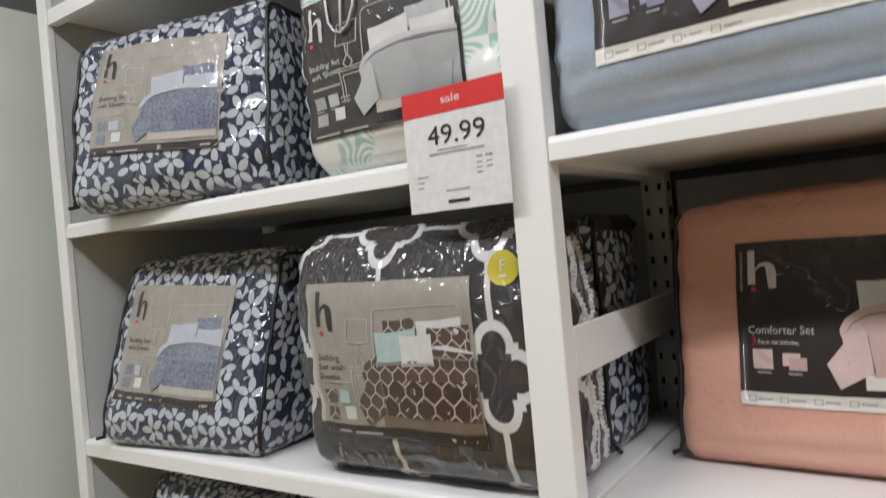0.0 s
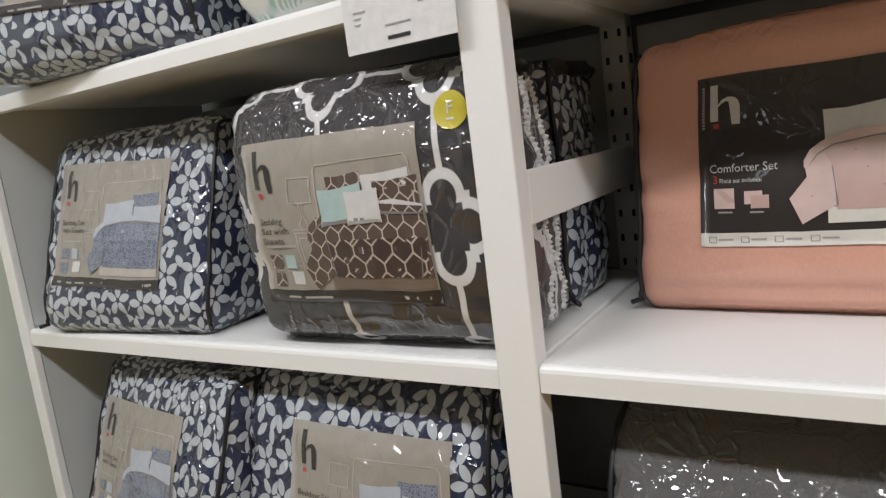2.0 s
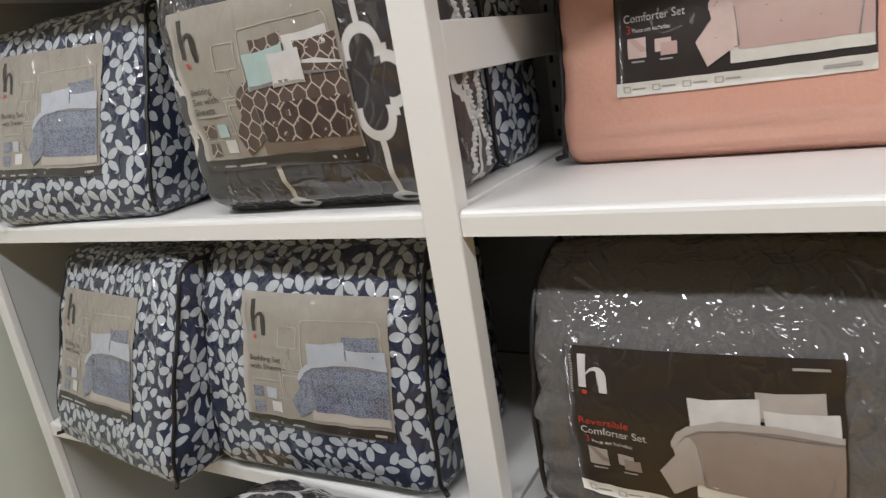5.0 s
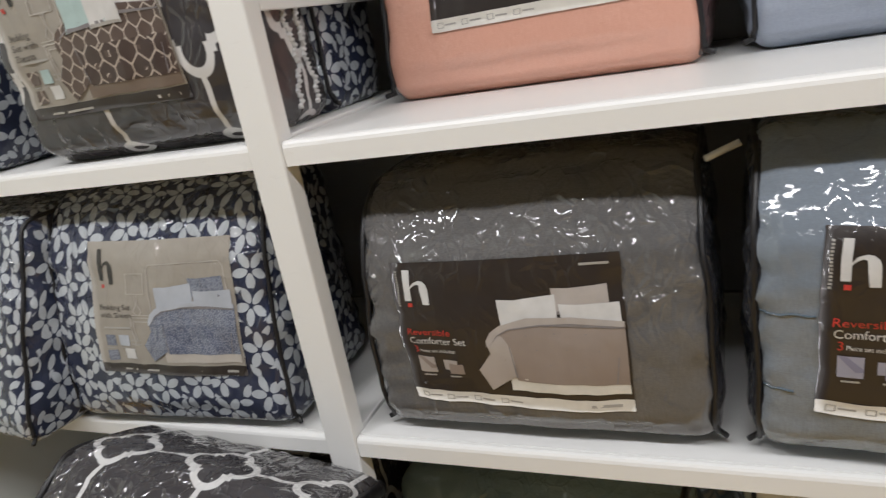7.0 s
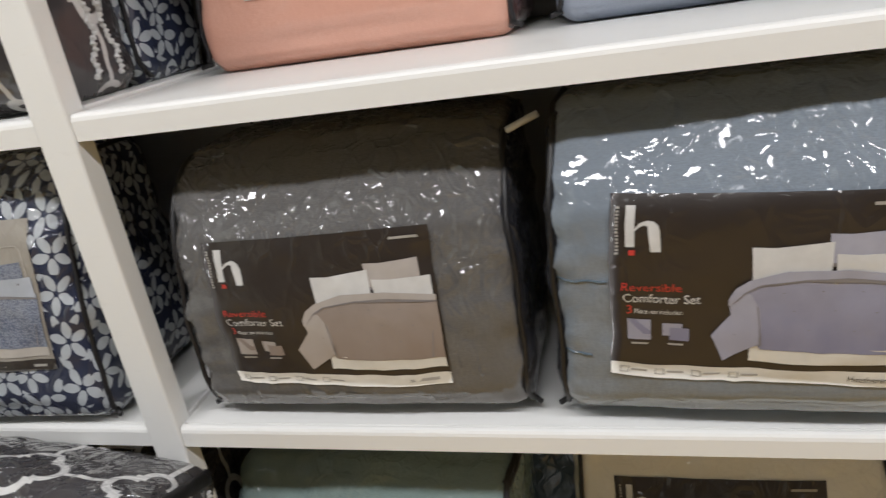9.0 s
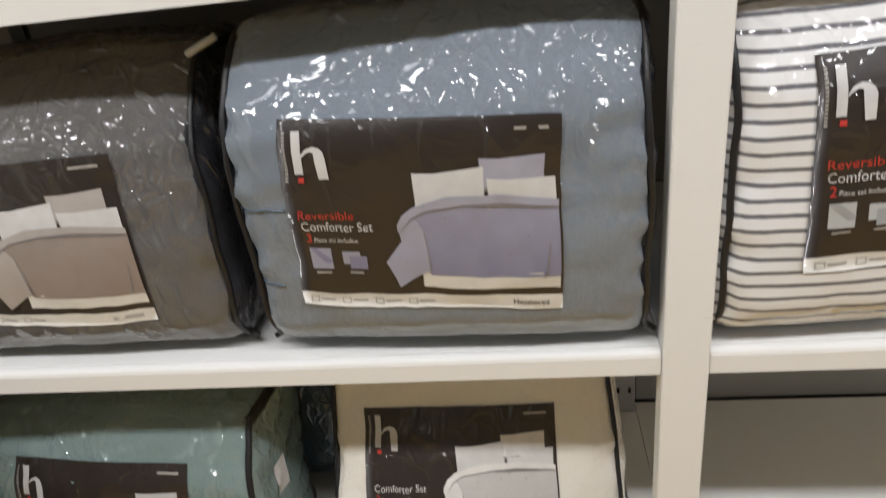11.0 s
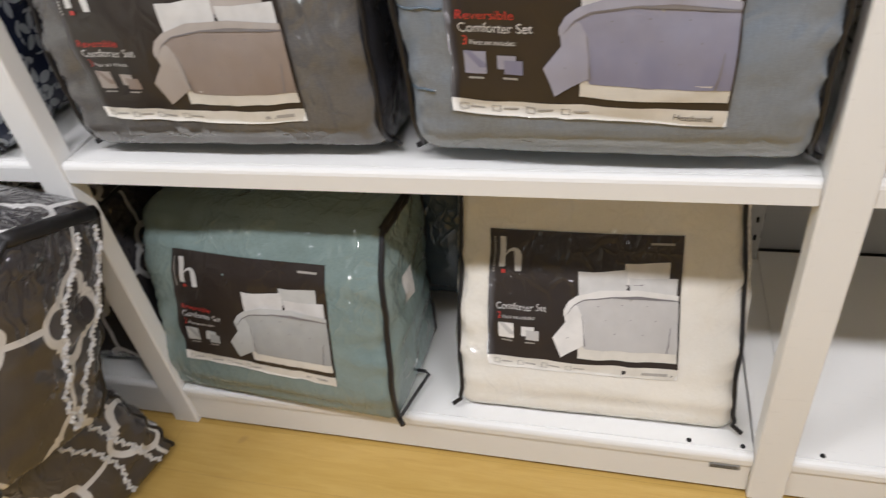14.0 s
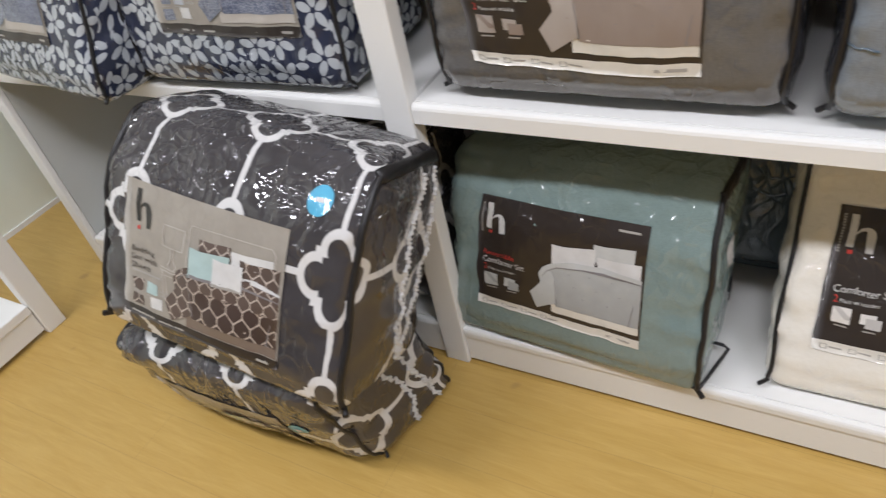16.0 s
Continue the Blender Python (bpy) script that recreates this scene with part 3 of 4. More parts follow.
    def dark_insert(self, cx, cz, lw=0.34, lh=0.255, quilt=P_BLUE, fold=P_BLUE2, red="Reversible", count="3", name_word="", label="dark brown printed insert with a bed picture", turn=0.0, pillow=SNOW, pull=(0.0, 0.0)):
        self.card(cx, cz, lw, lh, INK, label, turn, pull)
        self.rect(0, 0, 1, 0.082, PAPER, 0.0030, "white_strip")
        self.logo(0.055, 0.74, 0.12, 0.21, SNOW)
        self.bars([(0.020, 0.70 + 0.018 * k, 0.031, 0.711 + 0.018 * k) for k in range(14)], DIM)
        self.rect(0.068, 0.698, 0.090, 0.724, RED, 0.0050, "logo_dot")
        if red:
            self.text(red, 0.04, 0.505, 0.045, RED, 0.21)
        self.text("Comforter Set", 0.045, 0.44, 0.05, SNOW, 0.27)
        self.text(count, 0.055, 0.375, 0.05, RED)
        self.text("Piece set includes:", 0.085, 0.378, 0.026, SNOW, 0.17)
        self.rect(0.06, 0.225, 0.145, 0.345, fold, 0.0042, "printed_swatch")
        self.shape([(0.06, 0.345), (0.09, 0.345), (0.145, 0.28), (0.145, 0.26), (0.12, 0.26)], quilt, 0.0052, "printed_swatch")
        self.rect(0.185, 0.25, 0.255, 0.325, fold, 0.0042, "printed_swatch")
        self.rect(0.21, 0.225, 0.28, 0.30, quilt, 0.0052, "printed_swatch")
        self.bars([(0.075, 0.198, 0.135, 0.208), (0.205, 0.198, 0.26, 0.208)], DIM)
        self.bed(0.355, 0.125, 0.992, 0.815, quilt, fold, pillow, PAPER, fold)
        for k in range(4):
            u = 0.035 + 0.13 * k
            self.bars([(u, 0.024, u + 0.034, 0.028), (u, 0.056, u + 0.034, 0.060), (u, 0.028, u + 0.004, 0.056), (u + 0.030, 0.028, u + 0.034, 0.056), (u + 0.042, 0.037, u + 0.10, 0.048)], DIM, 0.0042)
        if name_word:
            self.text(name_word, 0.82, 0.028, 0.03, DARKINK, 0.13, 0.0042)
        else:
            self.bars([(0.82, 0.030, 0.95, 0.050)], DIM, 0.0042)
        self.bars([(0.84, 0.935, 0.955, 0.95)], DIM)

    def beige_insert(self, cx, cz, lw, lh, quilt, fold, pillow, lines=("Bedding", "Set with", "Sheets"), label="beige printed insert with a bed picture", turn=0.0, back=None, pillow2=None, ground=BEIGE, ink=DARKINK, pull=(0.0, 0.0)):
        self.card(cx, cz, lw, lh, ground, label, turn, pull)
        self.rect(0, 0, 1, 0.075, INK, 0.0030, "dark_strip")
        self.bars([(0.05, 0.022, 0.22, 0.036), (0.25, 0.022, 0.42, 0.036), (0.88, 0.024, 0.95, 0.042)], DIM, 0.0038)
        self.logo(0.075, 0.72, 0.105, 0.23, ink)
        self.bars([(0.030, 0.68 + 0.018 * k, 0.040, 0.691 + 0.018 * k) for k in range(14)], DIM)
        self.rect(0.085, 0.665, 0.108, 0.692, RED, 0.0050, "logo_dot")
        for k, words in enumerate(lines):
            self.text(words, 0.055, 0.50 - 0.062 * k, 0.042, ink if ink is SNOW else P_TEXT, min(0.022 * len(words), 0.235))
        self.bars([(0.07, 0.355, 0.27, 0.37)], DIM)
        for u, v, mat_ in ((0.07, 0.22, quilt), (0.17, 0.22, P_AQUA if quilt is P_TILE else fold), (0.07, 0.10, quilt), (0.20, 0.115, SNOW)):
            self.rect(u, v, u + 0.075, v + 0.085, mat_, 0.0042, "printed_swatch")
        self.bars([(0.26, 0.23, 0.33, 0.24), (0.26, 0.26, 0.33, 0.27), (0.07, 0.20, 0.13, 0.208), (0.17, 0.20, 0.23, 0.208)], DIM)

        def line(u0, v0, u1, v1, t=0.0038):
            a, b = u1 - u0, v1 - v0
            n = math.hypot(a, b)
            x, y = -b / n * t, a / n * t
            return [(u0 + x, v0 + y), (u1 + x, v1 + y), (u1 - x, v1 - y), (u0 - x, v0 - y)]

        strokes = [(0.27, 0.62, 0.275, 0.77), (0.275, 0.77, 0.41, 0.77), (0.41, 0.77, 0.405, 0.62), (0.27, 0.62, 0.405, 0.62), (0.33, 0.62, 0.335, 0.54), (0.35, 0.62, 0.345, 0.54), (0.335, 0.54, 0.31, 0.49), (0.345, 0.54, 0.37, 0.49), (0.31, 0.49, 0.33, 0.46), (0.37, 0.49, 0.35, 0.46),
                   (0.26, 0.46, 0.43, 0.46), (0.26, 0.44, 0.43, 0.44), (0.275, 0.44, 0.29, 0.22), (0.295, 0.41, 0.31, 0.22), (0.295, 0.41, 0.41, 0.41), (0.44, 0.47, 0.44, 0.80), (0.44, 0.80, 0.46, 0.83), (0.46, 0.83, 0.93, 0.845), (0.93, 0.845, 0.95, 0.81), (0.95, 0.81, 0.96, 0.50)]
        bm = bmesh.new()
        for s in strokes:
            steps = 10
            for k in range(steps):
                f0, f1 = k / steps, (k + 1) / steps
                ends = (s[0] + (s[2] - s[0]) * f0, s[1] + (s[3] - s[1]) * f0, s[0] + (s[2] - s[0]) * f1, s[1] + (s[3] - s[1]) * f1)
                bm.faces.new([bm.verts.new(self.spot(u, v, 0.0042)) for u, v in line(*ends)])
        tagged(part("printed_outline", bm, CREAM, self.insert, flat=True), kind="stuff")
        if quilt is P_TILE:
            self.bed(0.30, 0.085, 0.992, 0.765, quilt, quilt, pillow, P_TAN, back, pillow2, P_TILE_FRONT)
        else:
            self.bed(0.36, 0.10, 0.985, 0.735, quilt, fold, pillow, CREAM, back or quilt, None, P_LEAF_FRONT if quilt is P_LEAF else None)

    def side_label(self, b0, c0, b1, c1, material):
        """A small sewn-in label on the bag's right side."""
        bm = bmesh.new()
        n = 5
        g = [[bm.verts.new(self.at(1.0, b0 + (b1 - b0) * i / n, c0 + (c1 - c0) * j / n) + Vector((0.0025, 0, 0))) for j in range(n + 1)] for i in range(n + 1)]
        for i in range(n):
            for j in range(n):
                bm.faces.new((g[i][j], g[i + 1][j], g[i + 1][j + 1], g[i][j + 1]))
        part("care_label", bm, material, self.top, "small white care label")

    def sticker(self, x, z, r, material, word=""):
        """A round size sticker on the front."""
        self.c, self.pull = (x, z, 2 * r, 2 * r, 0.0), (0.0, 0.0)
        keep = self.insert
        ob = self.shape([(0.5 + 0.5 * math.cos(a), 0.5 + 0.5 * math.sin(a)) for a in (math.tau * k / 28 for k in range(28))], material, 0.003, "sticker", self.top, "round size sticker", 0.012)
        self.insert = ob
        if word:
            self.text(word, 0.38, 0.42, 0.34, SNOW)
            self.bars([(0.38, 0.26, 0.62, 0.32)], SNOW)
        else:
            self.bars([(0.32, 0.46, 0.66, 0.60)], SNOW)
        self.insert = keep


# ---- the room ----
ROOM = (-1.83, 5.2, -5.2, 0.66)


def structure(name, bm, material, label, category):
    return tagged(part(name, bm, material), label, category, "", "structure")


structure("floor", boxed(ROOM[0], ROOM[1], ROOM[2], ROOM[3], -0.06, 0.0), FLOOR, "light maple plank floor with faint knots", "floor")
structure("ceiling", boxed(ROOM[0], ROOM[1], ROOM[2], ROOM[3], CEILING_Z, CEILING_Z + 0.1), CEIL, "plain white shop ceiling above the aisle", "ceiling")
structure("wall_north", boxed(ROOM[0] - 0.1, ROOM[1] + 0.1, ROOM[3], ROOM[3] + 0.1, 0, CEILING_Z), WALL, "plain painted wall behind the shelving", "wall")
structure("wall_south", boxed(ROOM[0] - 0.1, ROOM[1] + 0.1, ROOM[2] - 0.1, ROOM[2], 0, CEILING_Z), WALL, "plain painted wall across the aisle", "wall")
structure("wall_east", boxed(ROOM[1], ROOM[1] + 0.1, ROOM[2], ROOM[3], 0, CEILING_Z), WALL, "plain painted wall at the aisle's far end", "wall")
structure("wall_west", boxed(ROOM[0] - 0.1, ROOM[0], ROOM[2], ROOM[3], 0, CEILING_Z), WALL, "plain painted wall closing the corner", "wall")

# ---- shelving along the back wall ----
S1, S2, S3, DECK = 0.687, 1.207, 1.733, 0.115
BACK_Y = 0.60
POSTS = (0.0, 1.22, 2.44)
BAYS = ((-1.258, -0.031), (0.031, 1.189), (1.251, 2.409))
unit = thing("shelving_unit", pose(0, 0, 0), "white laminate shop shelving with three bays of shelves", "shelving unit")


def shelf_profile(x0, x1, top, thick, depth):
    """A shelf board with a raised, rounded front lip and a groove behind it."""
    prof = [(0.0, -thick), (0.0, -0.010), (0.0015, -0.005), (0.004, -0.0015), (0.008, 0.0), (0.012, 0.0), (0.0125, -0.0025), (0.0150, -0.0025), (0.0155, 0.0), (depth, 0.0), (depth, -0.022), (0.03, -0.022), (0.022, -thick)]
    bm = bmesh.new()
    a = [bm.verts.new((x0, y, top + z)) for y, z in prof]
    b = [bm.verts.new((x1, y, top + z)) for y, z in prof]
    n = len(prof)
    for k in range(n):
        bm.faces.new((a[k], a[(k + 1) % n], b[(k + 1) % n], b[k]))
    bm.faces.new(a)
    bm.faces.new(b[::-1])
    return bm


for x0, x1 in BAYS:
    for top, thick in ((S1, 0.037), (S2, 0.038), (S3, 0.034), (2.26, 0.04)):
        part("shelf", shelf_profile(x0, x1, top, thick, BACK_Y - 0.012), WHITE, unit)
    part("base_deck", shelf_profile(x0, x1, DECK, 0.024, BACK_Y - 0.012), WHITE, unit)
    part("kick_plate", boxed(x0, x1, 0.004, 0.02, 0.012, DECK - 0.026, bevel=0.002), WHITE, unit)
    for z0, z1 in ((DECK, S1 - 0.04), (S1, S2 - 0.04), (S2, S3 - 0.04), (S3, 2.40)):
        part("back_panel", boxed(x0 + 0.004, x1 - 0.004, BACK_Y, BACK_Y + 0.012, z0, z1 - 0.002), BACK, unit, "grey pegless back panel")
for x in POSTS:
    part("upright", boxed(x - 0.03, x + 0.03, -0.004, 0.034, 0.0, 2.45, bevel=0.003), WHITE, unit)
    post = part("slotted_post", boxed(x - 0.026, x + 0.026, BACK_Y - 0.045, BACK_Y - 0.002, 0.0, 2.45, bevel=0.003), STEEL, unit, "slotted pale steel post")
    bm = bmesh.new()
    z = 0.18
    while z < 2.4:
        for dx in (-0.013, 0.013):
            box(bm, x + dx - 0.003, x + dx + 0.003, BACK_Y - 0.0475, BACK_Y - 0.044, z - 0.007, z + 0.007)
        for side in (-1, 1):
            box(bm, x + side * 0.0275 - 0.0012, x + side * 0.0275 + 0.0012, BACK_Y - 0.034, BACK_Y - 0.024, z - 0.009, z + 0.009)
        z += 0.05
    tagged(part("slot_row", bm, HOLE, post, "dark slots"), kind="stuff")
    for z0, z1 in ((1.392, 1.466), (1.93, 2.0)):
        part("side_strap", boxed(x + 0.022, x + 0.029, 0.035, BACK_Y - 0.047, z0, z1, bevel=0.002), WHITE, unit, "white strap between upright and back post")
    for top in (DECK, S1, S2, S3):
        part("bracket", boxed(x - 0.0285, x + 0.0285, 0.036, BACK_Y - 0.05, top - 0.036, top + 0.006, bevel=0.002), WHITE, unit)
part("end_panel", boxed(-1.296, -1.262, 0.016, BACK_Y + 0.012, 0.0, 2.45), LINER, unit, "grey end panel")
part("end_trim", boxed(-1.300, -1.259, -0.004, 0.015, 0.0, 2.45, bevel=0.003), WHITE, unit, "white edge trim")
part("top_rail", boxed(-1.258, 2.409, BACK_Y + 0.014, BACK_Y + 0.03, 2.30, 2.45), WHITE, unit)
for x in (1.082, 1.172, 0.06, 1.30):
    bm = bmesh.new()
    made = bmesh.ops.create_cone(bm, cap_ends=True, segments=14, radius1=0.0045, radius2=0.0045, depth=0.002)["verts"]
    bmesh.ops.translate(bm, vec=(x, 0.0225, DECK + 0.0005), verts=made)
    part("screw_hole", bm, HOLE, unit, "small dark fixing hole")

# barcode strip on the kick plate
tag = thing("shelf_barcode", pose(1.145, 0.0035, 0.078), "small grey barcode sticker on the kick plate", "barcode sticker")
part("strip", boxed(-0.026, 0.026, -0.0012, 0.0, -0.006, 0.006), SIGN_GREY, tag)
bm = bmesh.new()
for k in range(12):
    box(bm, -0.023 + k * 0.0038, -0.0215 + k * 0.0038, -0.0022, -0.0013, -0.0045, 0.0045)
tagged(part("barcode", bm, SIGN_INK, tag), kind="stuff")

# shelving on the side wall
side_unit = thing("side_shelving_unit", pose(0, 0, 0), "white shelving on the side wall with a low deck", "shelving unit")
part("back_panel", boxed(-1.828, -1.806, -2.6, 0.60, 0.0, 2.45), PANEL, side_unit, "pale back panel")
part("floor_trim", boxed(-1.806, -1.800, -0.19, 0.60, 0.0, 0.018), WHITE, side_unit)
for y in (-0.26, -1.48):
    part("upright", boxed(-1.234, -1.196, y - 0.03, y + 0.03, 0.0, 2.45, bevel=0.003), WHITE, side_unit)
for y1, y0 in ((-0.292, -1.448),):
    part("base_deck", boxed(-1.805, -1.200, y0, y1, 0.085, 0.115, bevel=0.003), WHITE, side_unit)
    part("kick_plate", boxed(-1.222, -1.206, y0, y1, 0.015, 0.083, bevel=0.002), WHITE, side_unit)

# ---- bedding packages ----
NAVY_LABEL = "navy bedding package with white leaf print in clear plastic"
navy = dict(quilt=P_LEAF, fold=P_LEAF2, pillow=P_LEAF2, lines=("Bedding Set", "with Sheets"))

p = Pack("bedding_package", pose(-0.897, -0.017, S2, 0, 0, 5.1), 0.50, 0.415, 0.30, NAVY, NAVY_LABEL, 1, lean=0.139, slim=0.35)
p.beige_insert(-0.034, 0.021, 0.337, 0.25, turn=-2.3, **navy)
p.piping(back=True)
p = Pack("bedding_package", pose(-0.805, -0.040, S3, 0, 0, 13), 0.52, 0.385, 0.30, NAVY, NAVY_LABEL, 2, lean=0.06, slim=0.3)
p.beige_insert(-0.012, 0.031, 0.345, 0.233, turn=-4.4, **navy)
p.piping(back=True)
p = Pack("bedding_package", pose(-0.876, -0.100, S1, 0, 0, -8), 0.50, 0.435, 0.34, NAVY, NAVY_LABEL, 3, lean=0.152, slim=0.35)
p.beige_insert(-0.046, 0.022, 0.332, 0.24, turn=0.4, **navy)
p.piping(back=True)
p = Pack("bedding_package", pose(-0.349, -0.023, S1, 0, 0, 2.3), 0.53, 0.45, 0.34, NAVY, NAVY_LABEL, 4, lean=0.077, slim=0.3, r=0.045, shoulder=0.06)
p.beige_insert(0.033, 0.021, 0.327, 0.243, turn=-1.5, **navy)
p.piping(back=True)
p = Pack("bedding_package", pose(-0.255, 0.225, S2), 0.50, 0.42, 0.22, NAVY, "navy leaf print package standing behind a grey one", 5, lean=0.02, slim=0.1)
p.piping(back=True)
p.band(1, 0.016)

CHAR_LABEL = "charcoal bedding package with white trellis print in clear plastic"
tile = dict(quilt=P_TILE, fold=P_TILE, pillow=P_AQUA, back=P_TILE, pillow2=SNOW)
p = Pack("bedding_package", pose(-0.246, 0.015, S2, 0, 0, 2.3), 0.505, 0.42, 0.21, CHARCOAL, CHAR_LABEL, 6, lean=-0.024, slim=0.1, puff=0.022, r=0.045, taper=0.05, shift=(-0.0655, 0.142), shoulder=0.03)
p.beige_insert(-0.029, 0.004, 0.336, 0.256, **tile)
p.sticker(0.195, 0.140, 0.0255, YELLOW, "F")
p.piping(sides=(1,), back=True)
p.lace(-0.1, 0.5, 5.0)
p.lace(0.35, 0.4, 6.0)
p.band(1)
p = Pack("bedding_package", pose(-0.30, 0.04, DECK), 0.51, 0.42, 0.30, CHARCOAL, "charcoal trellis package on the low deck", 7, lean=0.02, slim=0.15)
p.piping(back=True)

GREY_LABEL = "heathered grey comforter package in glossy clear plastic"
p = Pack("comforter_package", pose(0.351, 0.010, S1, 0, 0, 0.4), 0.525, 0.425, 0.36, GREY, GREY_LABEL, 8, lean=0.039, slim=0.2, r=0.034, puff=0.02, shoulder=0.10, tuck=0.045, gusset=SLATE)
p.dark_insert(-0.024, -0.019, 0.355, 0.239, P_TAUPE, P_TAUPE2, turn=0.9, pull=(0.010, 0.011))
p.piping()
part("hang_tag", tube([(0.262, 0.075, 0.418), (0.285, 0.075, 0.428), (0.305, 0.075, 0.436)], 0.0048), SNOW, p.top, "white plastic hang tag", True)
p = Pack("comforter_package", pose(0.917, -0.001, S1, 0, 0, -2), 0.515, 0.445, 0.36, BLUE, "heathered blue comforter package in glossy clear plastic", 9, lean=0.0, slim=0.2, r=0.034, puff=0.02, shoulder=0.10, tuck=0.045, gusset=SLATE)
p.dark_insert(-0.016, -0.005, 0.335, 0.246, P_BLUE, P_BLUE2, name_word="Heathered", turn=-2.4)
for a0, a1, c in ((-0.99, -0.72, 0.06), (-0.99, -0.82, -0.42)):
    part("stitched_seam", tube([p.at(a0 + (a1 - a0) * k / 12, -1.0, c + 0.004 * math.sin(k)) + Vector((0, -0.0006, 0)) for k in range(13)], 0.0016), TEAL, p.top, "dark quilting seam", True)
p.piping()
p = Pack("comforter_package", pose(1.508, 0.000, S1, 0, 0, 4), 0.515, 0.44, 0.27, STRIPE, "white comforter package with thin grey stripes", 10, lean=0.024, slim=0.2, r=0.045, shoulder=0.07, tuck=0.04)
p.dark_insert(0.001, 0.027, 0.34, 0.245, P_GREY, P_GREY2, count="2", turn=1.5)
p.piping()
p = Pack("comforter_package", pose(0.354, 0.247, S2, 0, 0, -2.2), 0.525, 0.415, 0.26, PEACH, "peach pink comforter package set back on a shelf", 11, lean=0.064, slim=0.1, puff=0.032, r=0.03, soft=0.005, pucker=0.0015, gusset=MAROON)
p.dark_insert(0.015, 0.022, 0.342, 0.241, P_PINK, P_PINK2, red="")
p.piping()
p = Pack("comforter_package", pose(0.935, 0.275, S2), 0.515, 0.40, 0.26, PERIWINKLE, "pale blue comforter package set back on a shelf", 12, lean=0.0, slim=0.1)
p.dark_insert(0.0, 0.022, 0.342, 0.243, P_BLUE, P_BLUE2)
p.piping()
p = Pack("comforter_package", pose(0.285, 0.012, S3), 0.495, 0.40, 0.34, MIST, "blue grey comforter package on a high shelf", 13, lean=0.02, slim=0.15)
p.dark_insert(-0.005, 0.003, 0.345, 0.245, P_BLUE, P_BLUE2)
p.piping(sides=(1,))
p = Pack("bedding_package", pose(-0.225, 0.012, S3), 0.43, 0.40, 0.30, MINTLINE, "white bedding package with mint contour lines", 14, lean=0.0, slim=0.2)
p.beige_insert(-0.029, -0.020, 0.33, 0.235, P_GREY, P_GREY2, SNOW, lines=("Bedding Set", "with Sheets"), ground=INK, ink=SNOW, label="dark printed insert with a bed picture")
# White tubes drawn for the streaks of glare on this bag's plastic.
for streak in (((0.21, 1.12), (0.215, 0.95), (0.235, 0.80), (0.27, 0.73), (0.32, 0.70), (0.37, 0.74), (0.405, 0.86), (0.43, 1.12)), ((0.32, 1.12), (0.322, 0.90), (0.32, 0.71))):
    part("carry_cord", tube([p.spot(u, v, 0.012) for u, v in streak], 0.0022), SNOW, p.top, "thin white streak standing for glare on the plastic", True)
p = Pack("comforter_package", pose(1.60, 0.22, S2), 0.52, 0.40, 0.30, MINT, "pale mint comforter package set back on a shelf", 15, lean=0.02, slim=0.15)
p.piping()
p = Pack("comforter_package", pose(0.276, -0.023, DECK, 0, 0, -3.5), 0.527, 0.40, 0.28, SAGE, "sage green comforter package on the low deck", 16, lean=0.109, slim=0.25, r=0.022, puff=0.018, shoulder=0.04, pucker=0.005)
p.dark_insert(-0.020, 0.015, 0.346, 0.237, P_GREY, P_GREY2, count="2", turn=-0.2, pull=(0.0, 0.006))
p.piping(sides=(1,), r=0.0055, back=True)
p.band(1, 0.010)
p.side_label(-0.35, 0.35, 0.0, 0.05, SNOW)
c = p.at(1, -1, -1)
part("cord_loop", tube([c + Vector(v) for v in ((0.0, -0.004, 0.006), (0.012, 0.0, 0.003), (0.022, 0.03, 0.012), (0.034, 0.075, 0.018), (0.040, 0.10, 0.020), (0.030, 0.105, 0.022), (0.008, 0.105, 0.022))], 0.0036), BLACK, p.top, "black corded seam end", True)
p = Pack("comforter_package", pose(0.905, 0.019, DECK, 0, 0, 0.8), 0.51, 0.47, 0.20, IVORY, "ivory white comforter package leaning back on the deck", 17, lean=0.24, slim=0.25, r=0.035, puff=0.015)
p.dark_insert(-0.021, -0.011, 0.34, 0.232, P_WHITE, P_WHITE2, red="", count="2")
p.piping(back=True)
p = Pack("comforter_package", pose(0.56, 0.34, DECK), 0.34, 0.42, 0.22, TEAL, "dark teal comforter package behind the front row", 18, lean=0.0)
p.piping(back=True)

# packages on the floor
right = Vector((0.989, 0.006, -0.147)).normalized()
up = Vector((0.214, 0.38, 0.90))
up = (up - right * up.dot(right)).normalized()
rear = up.cross(right)
turn = Matrix((right, rear, up)).transposed().to_4x4()
middle = Vector((-0.208, -0.357, 0.553))
p = Pack("bedding_package", Matrix.Translation(middle + 0.012 * right - 0.195 * up - 0.005 * rear) @ turn, 0.535, 0.425, 0.28, CHARCOAL, "charcoal trellis package leaning on another one", 19, lean=0.047, slim=0.1, r=0.034, puff=0.024, shift=(-0.135, 0.087), shoulder=0.05)
p.beige_insert(-0.022, -0.023, 0.342, 0.249, turn=-0.3, **tile)
p.sticker(0.185, 0.15, 0.022, CYAN)
p.piping(sides=(-1, 1), r=0.006, back=True)
p.band(1)
p.lace(0.25, 0.3, 1.0)
p.lace(0.55, 0.3, 2.0)
p = Pack("bedding_package", pose(-0.295, -0.325, 0.0, 0, 0, 1), 0.54, 0.33, 0.26, CHARCOAL, "slumped charcoal trellis package lying on the floor", 20, lean=-0.095, slim=-0.15, r=0.04, puff=0.02, soft=0.012, splay=0.06)
p.beige_insert(-0.03, -0.03, 0.335, 0.18, **tile)
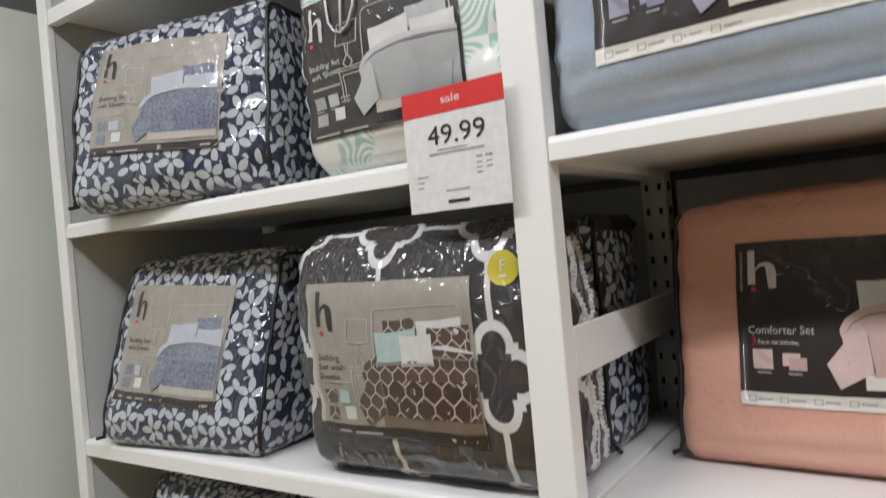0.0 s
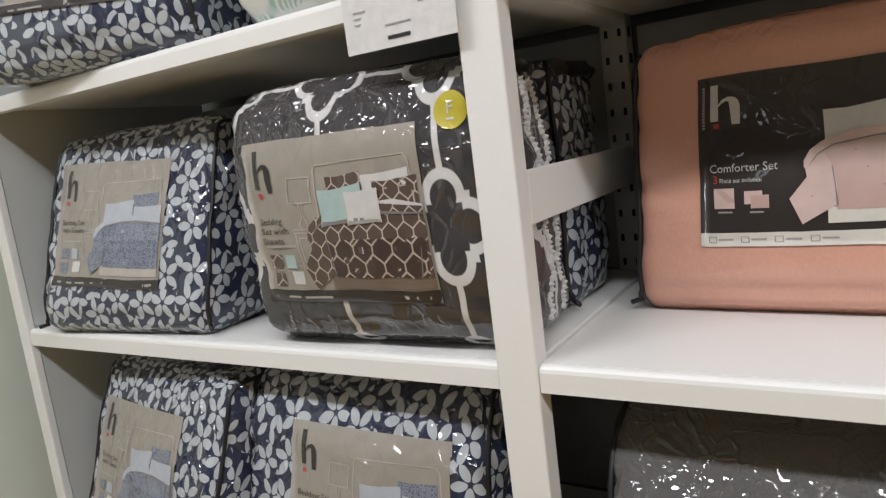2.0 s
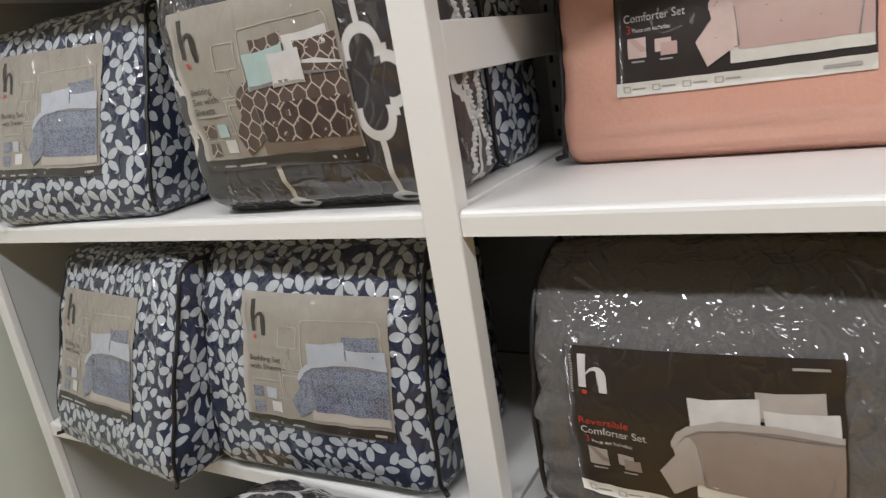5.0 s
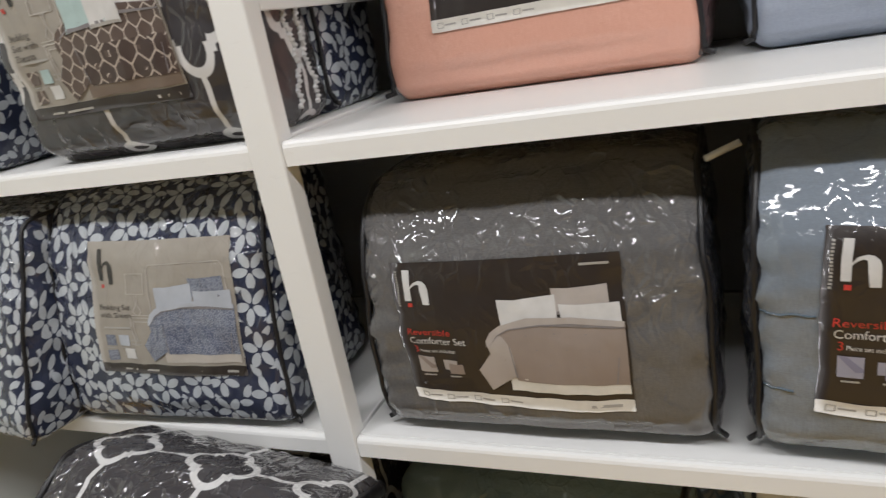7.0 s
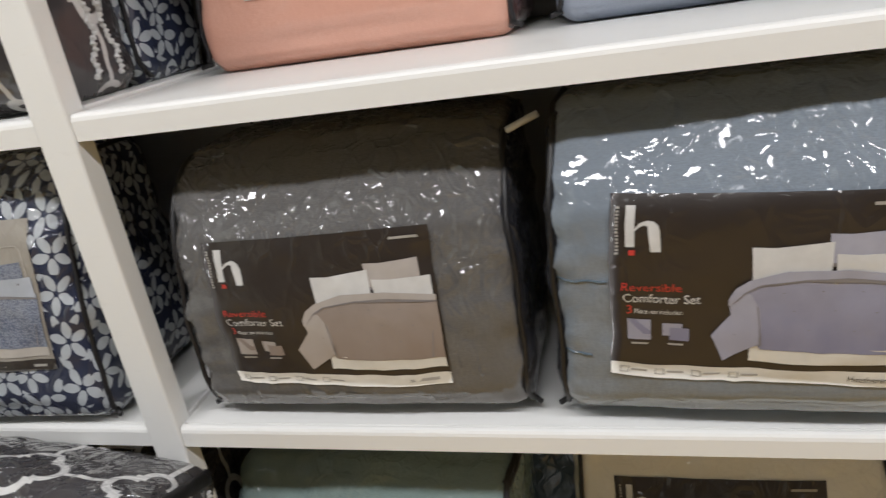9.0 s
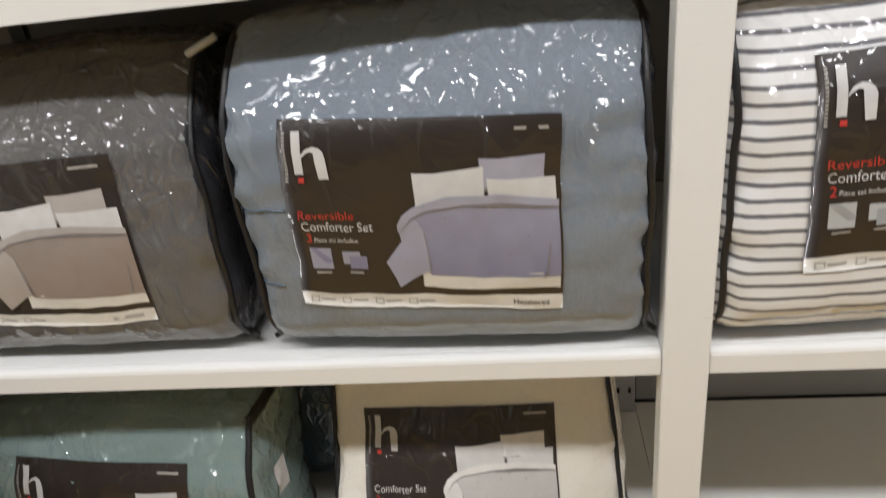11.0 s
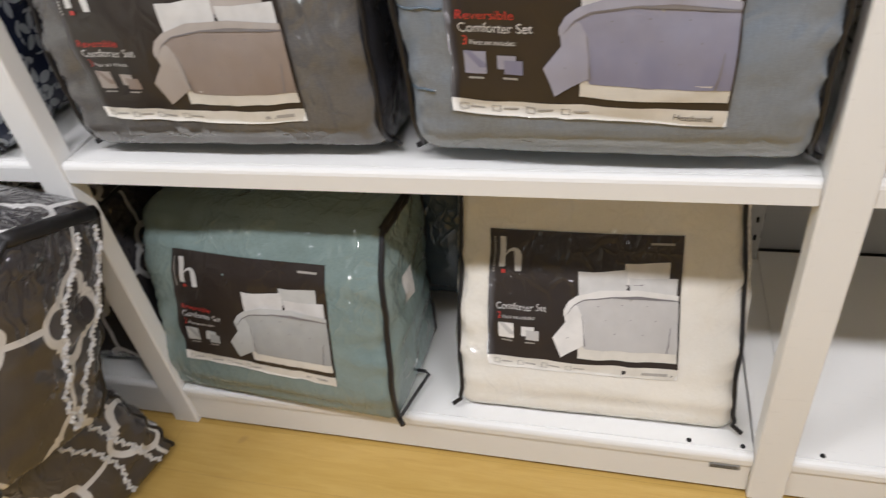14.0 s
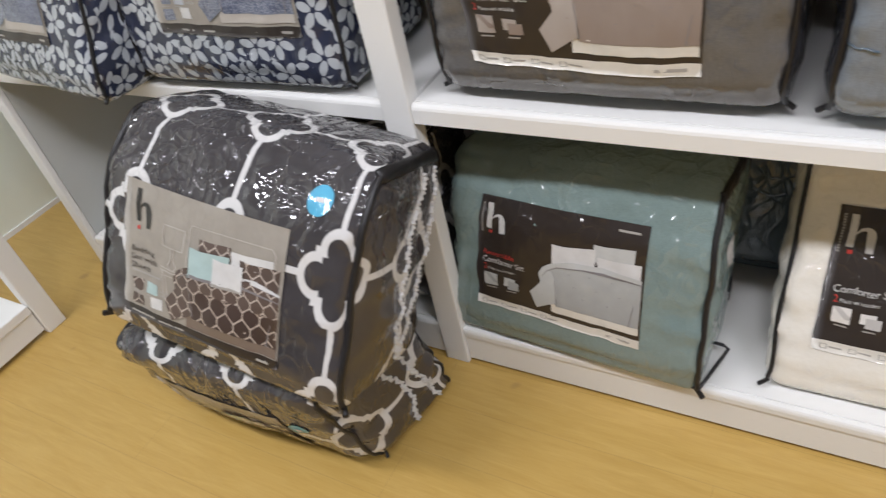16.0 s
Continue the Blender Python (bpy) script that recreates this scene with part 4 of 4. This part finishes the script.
p.sticker(0.17, 0.02, 0.022, CYAN)
p.piping(sides=(-1, 1), back=True)
p.lace(0.1, 0.5, 3.0)
p.lace(0.5, 0.4, 4.0)
p = Pack("comforter_package", pose(-1.50, -0.62, 0.115, 0, 0, 90), 0.50, 0.40, 0.26, MINT, "pale package on the side shelving's low deck", 21)
p.piping()

# ---- sale sign ----
sign = thing("sale_sign", pose(-0.105, -0.022, 1.648, 0, 0, 0), "white and red sale price card on the shelf edge", "price sign")
part("card", boxed(-0.088, 0.088, -0.0015, 0.0, 0.0, 0.180), SIGN_WHITE, sign)
part("red_band", boxed(-0.088, 0.088, -0.0022, -0.0016, 0.143, 0.180), SIGN_RED, sign)
part("holder", boxed(-0.05, 0.05, 0.0005, 0.0215, 0.055, 0.062), SIGN_WHITE, sign)


def sign_words(words, x, z, high, wide, material):
    verts, faces = letters(words)
    far = max(a for a, _ in verts)
    bm = bmesh.new()
    made = [bm.verts.new((x + a * wide / far, -0.0026, z + b * high / 0.72)) for a, b in verts]
    for f in faces:
        bm.faces.new([made[i] for i in f])
    part("lettering", bm, material, sign)


sign_words("sale", -0.018, 0.157, 0.012, 0.034, SIGN_WHITE)
sign_words("49.99", -0.046, 0.098, 0.029, 0.10, SIGN_INK)
bm = bmesh.new()
for x0, x1, z0, z1 in ((-0.03, 0.022, 0.089, 0.091), (-0.045, 0.05, 0.083, 0.086), (0.035, 0.045, 0.070, 0.073), (0.05, 0.062, 0.070, 0.073), (-0.07, -0.05, 0.052, 0.054), (-0.07, -0.058, 0.044, 0.046), (-0.07, -0.06, 0.036, 0.038),
                       (0.035, 0.044, 0.062, 0.064), (0.035, 0.044, 0.055, 0.057), (0.035, 0.044, 0.048, 0.050), (0.052, 0.061, 0.062, 0.064), (0.052, 0.061, 0.055, 0.057), (-0.02, 0.02, 0.028, 0.030)):
    box(bm, x0, x1, -0.0024, -0.0016, z0, z1)
tagged(part("small_print", bm, SIGN_GREY, sign), kind="stuff")
part("barcode", boxed(-0.018, 0.018, -0.0024, -0.0016, 0.010, 0.015), SIGN_INK, sign)
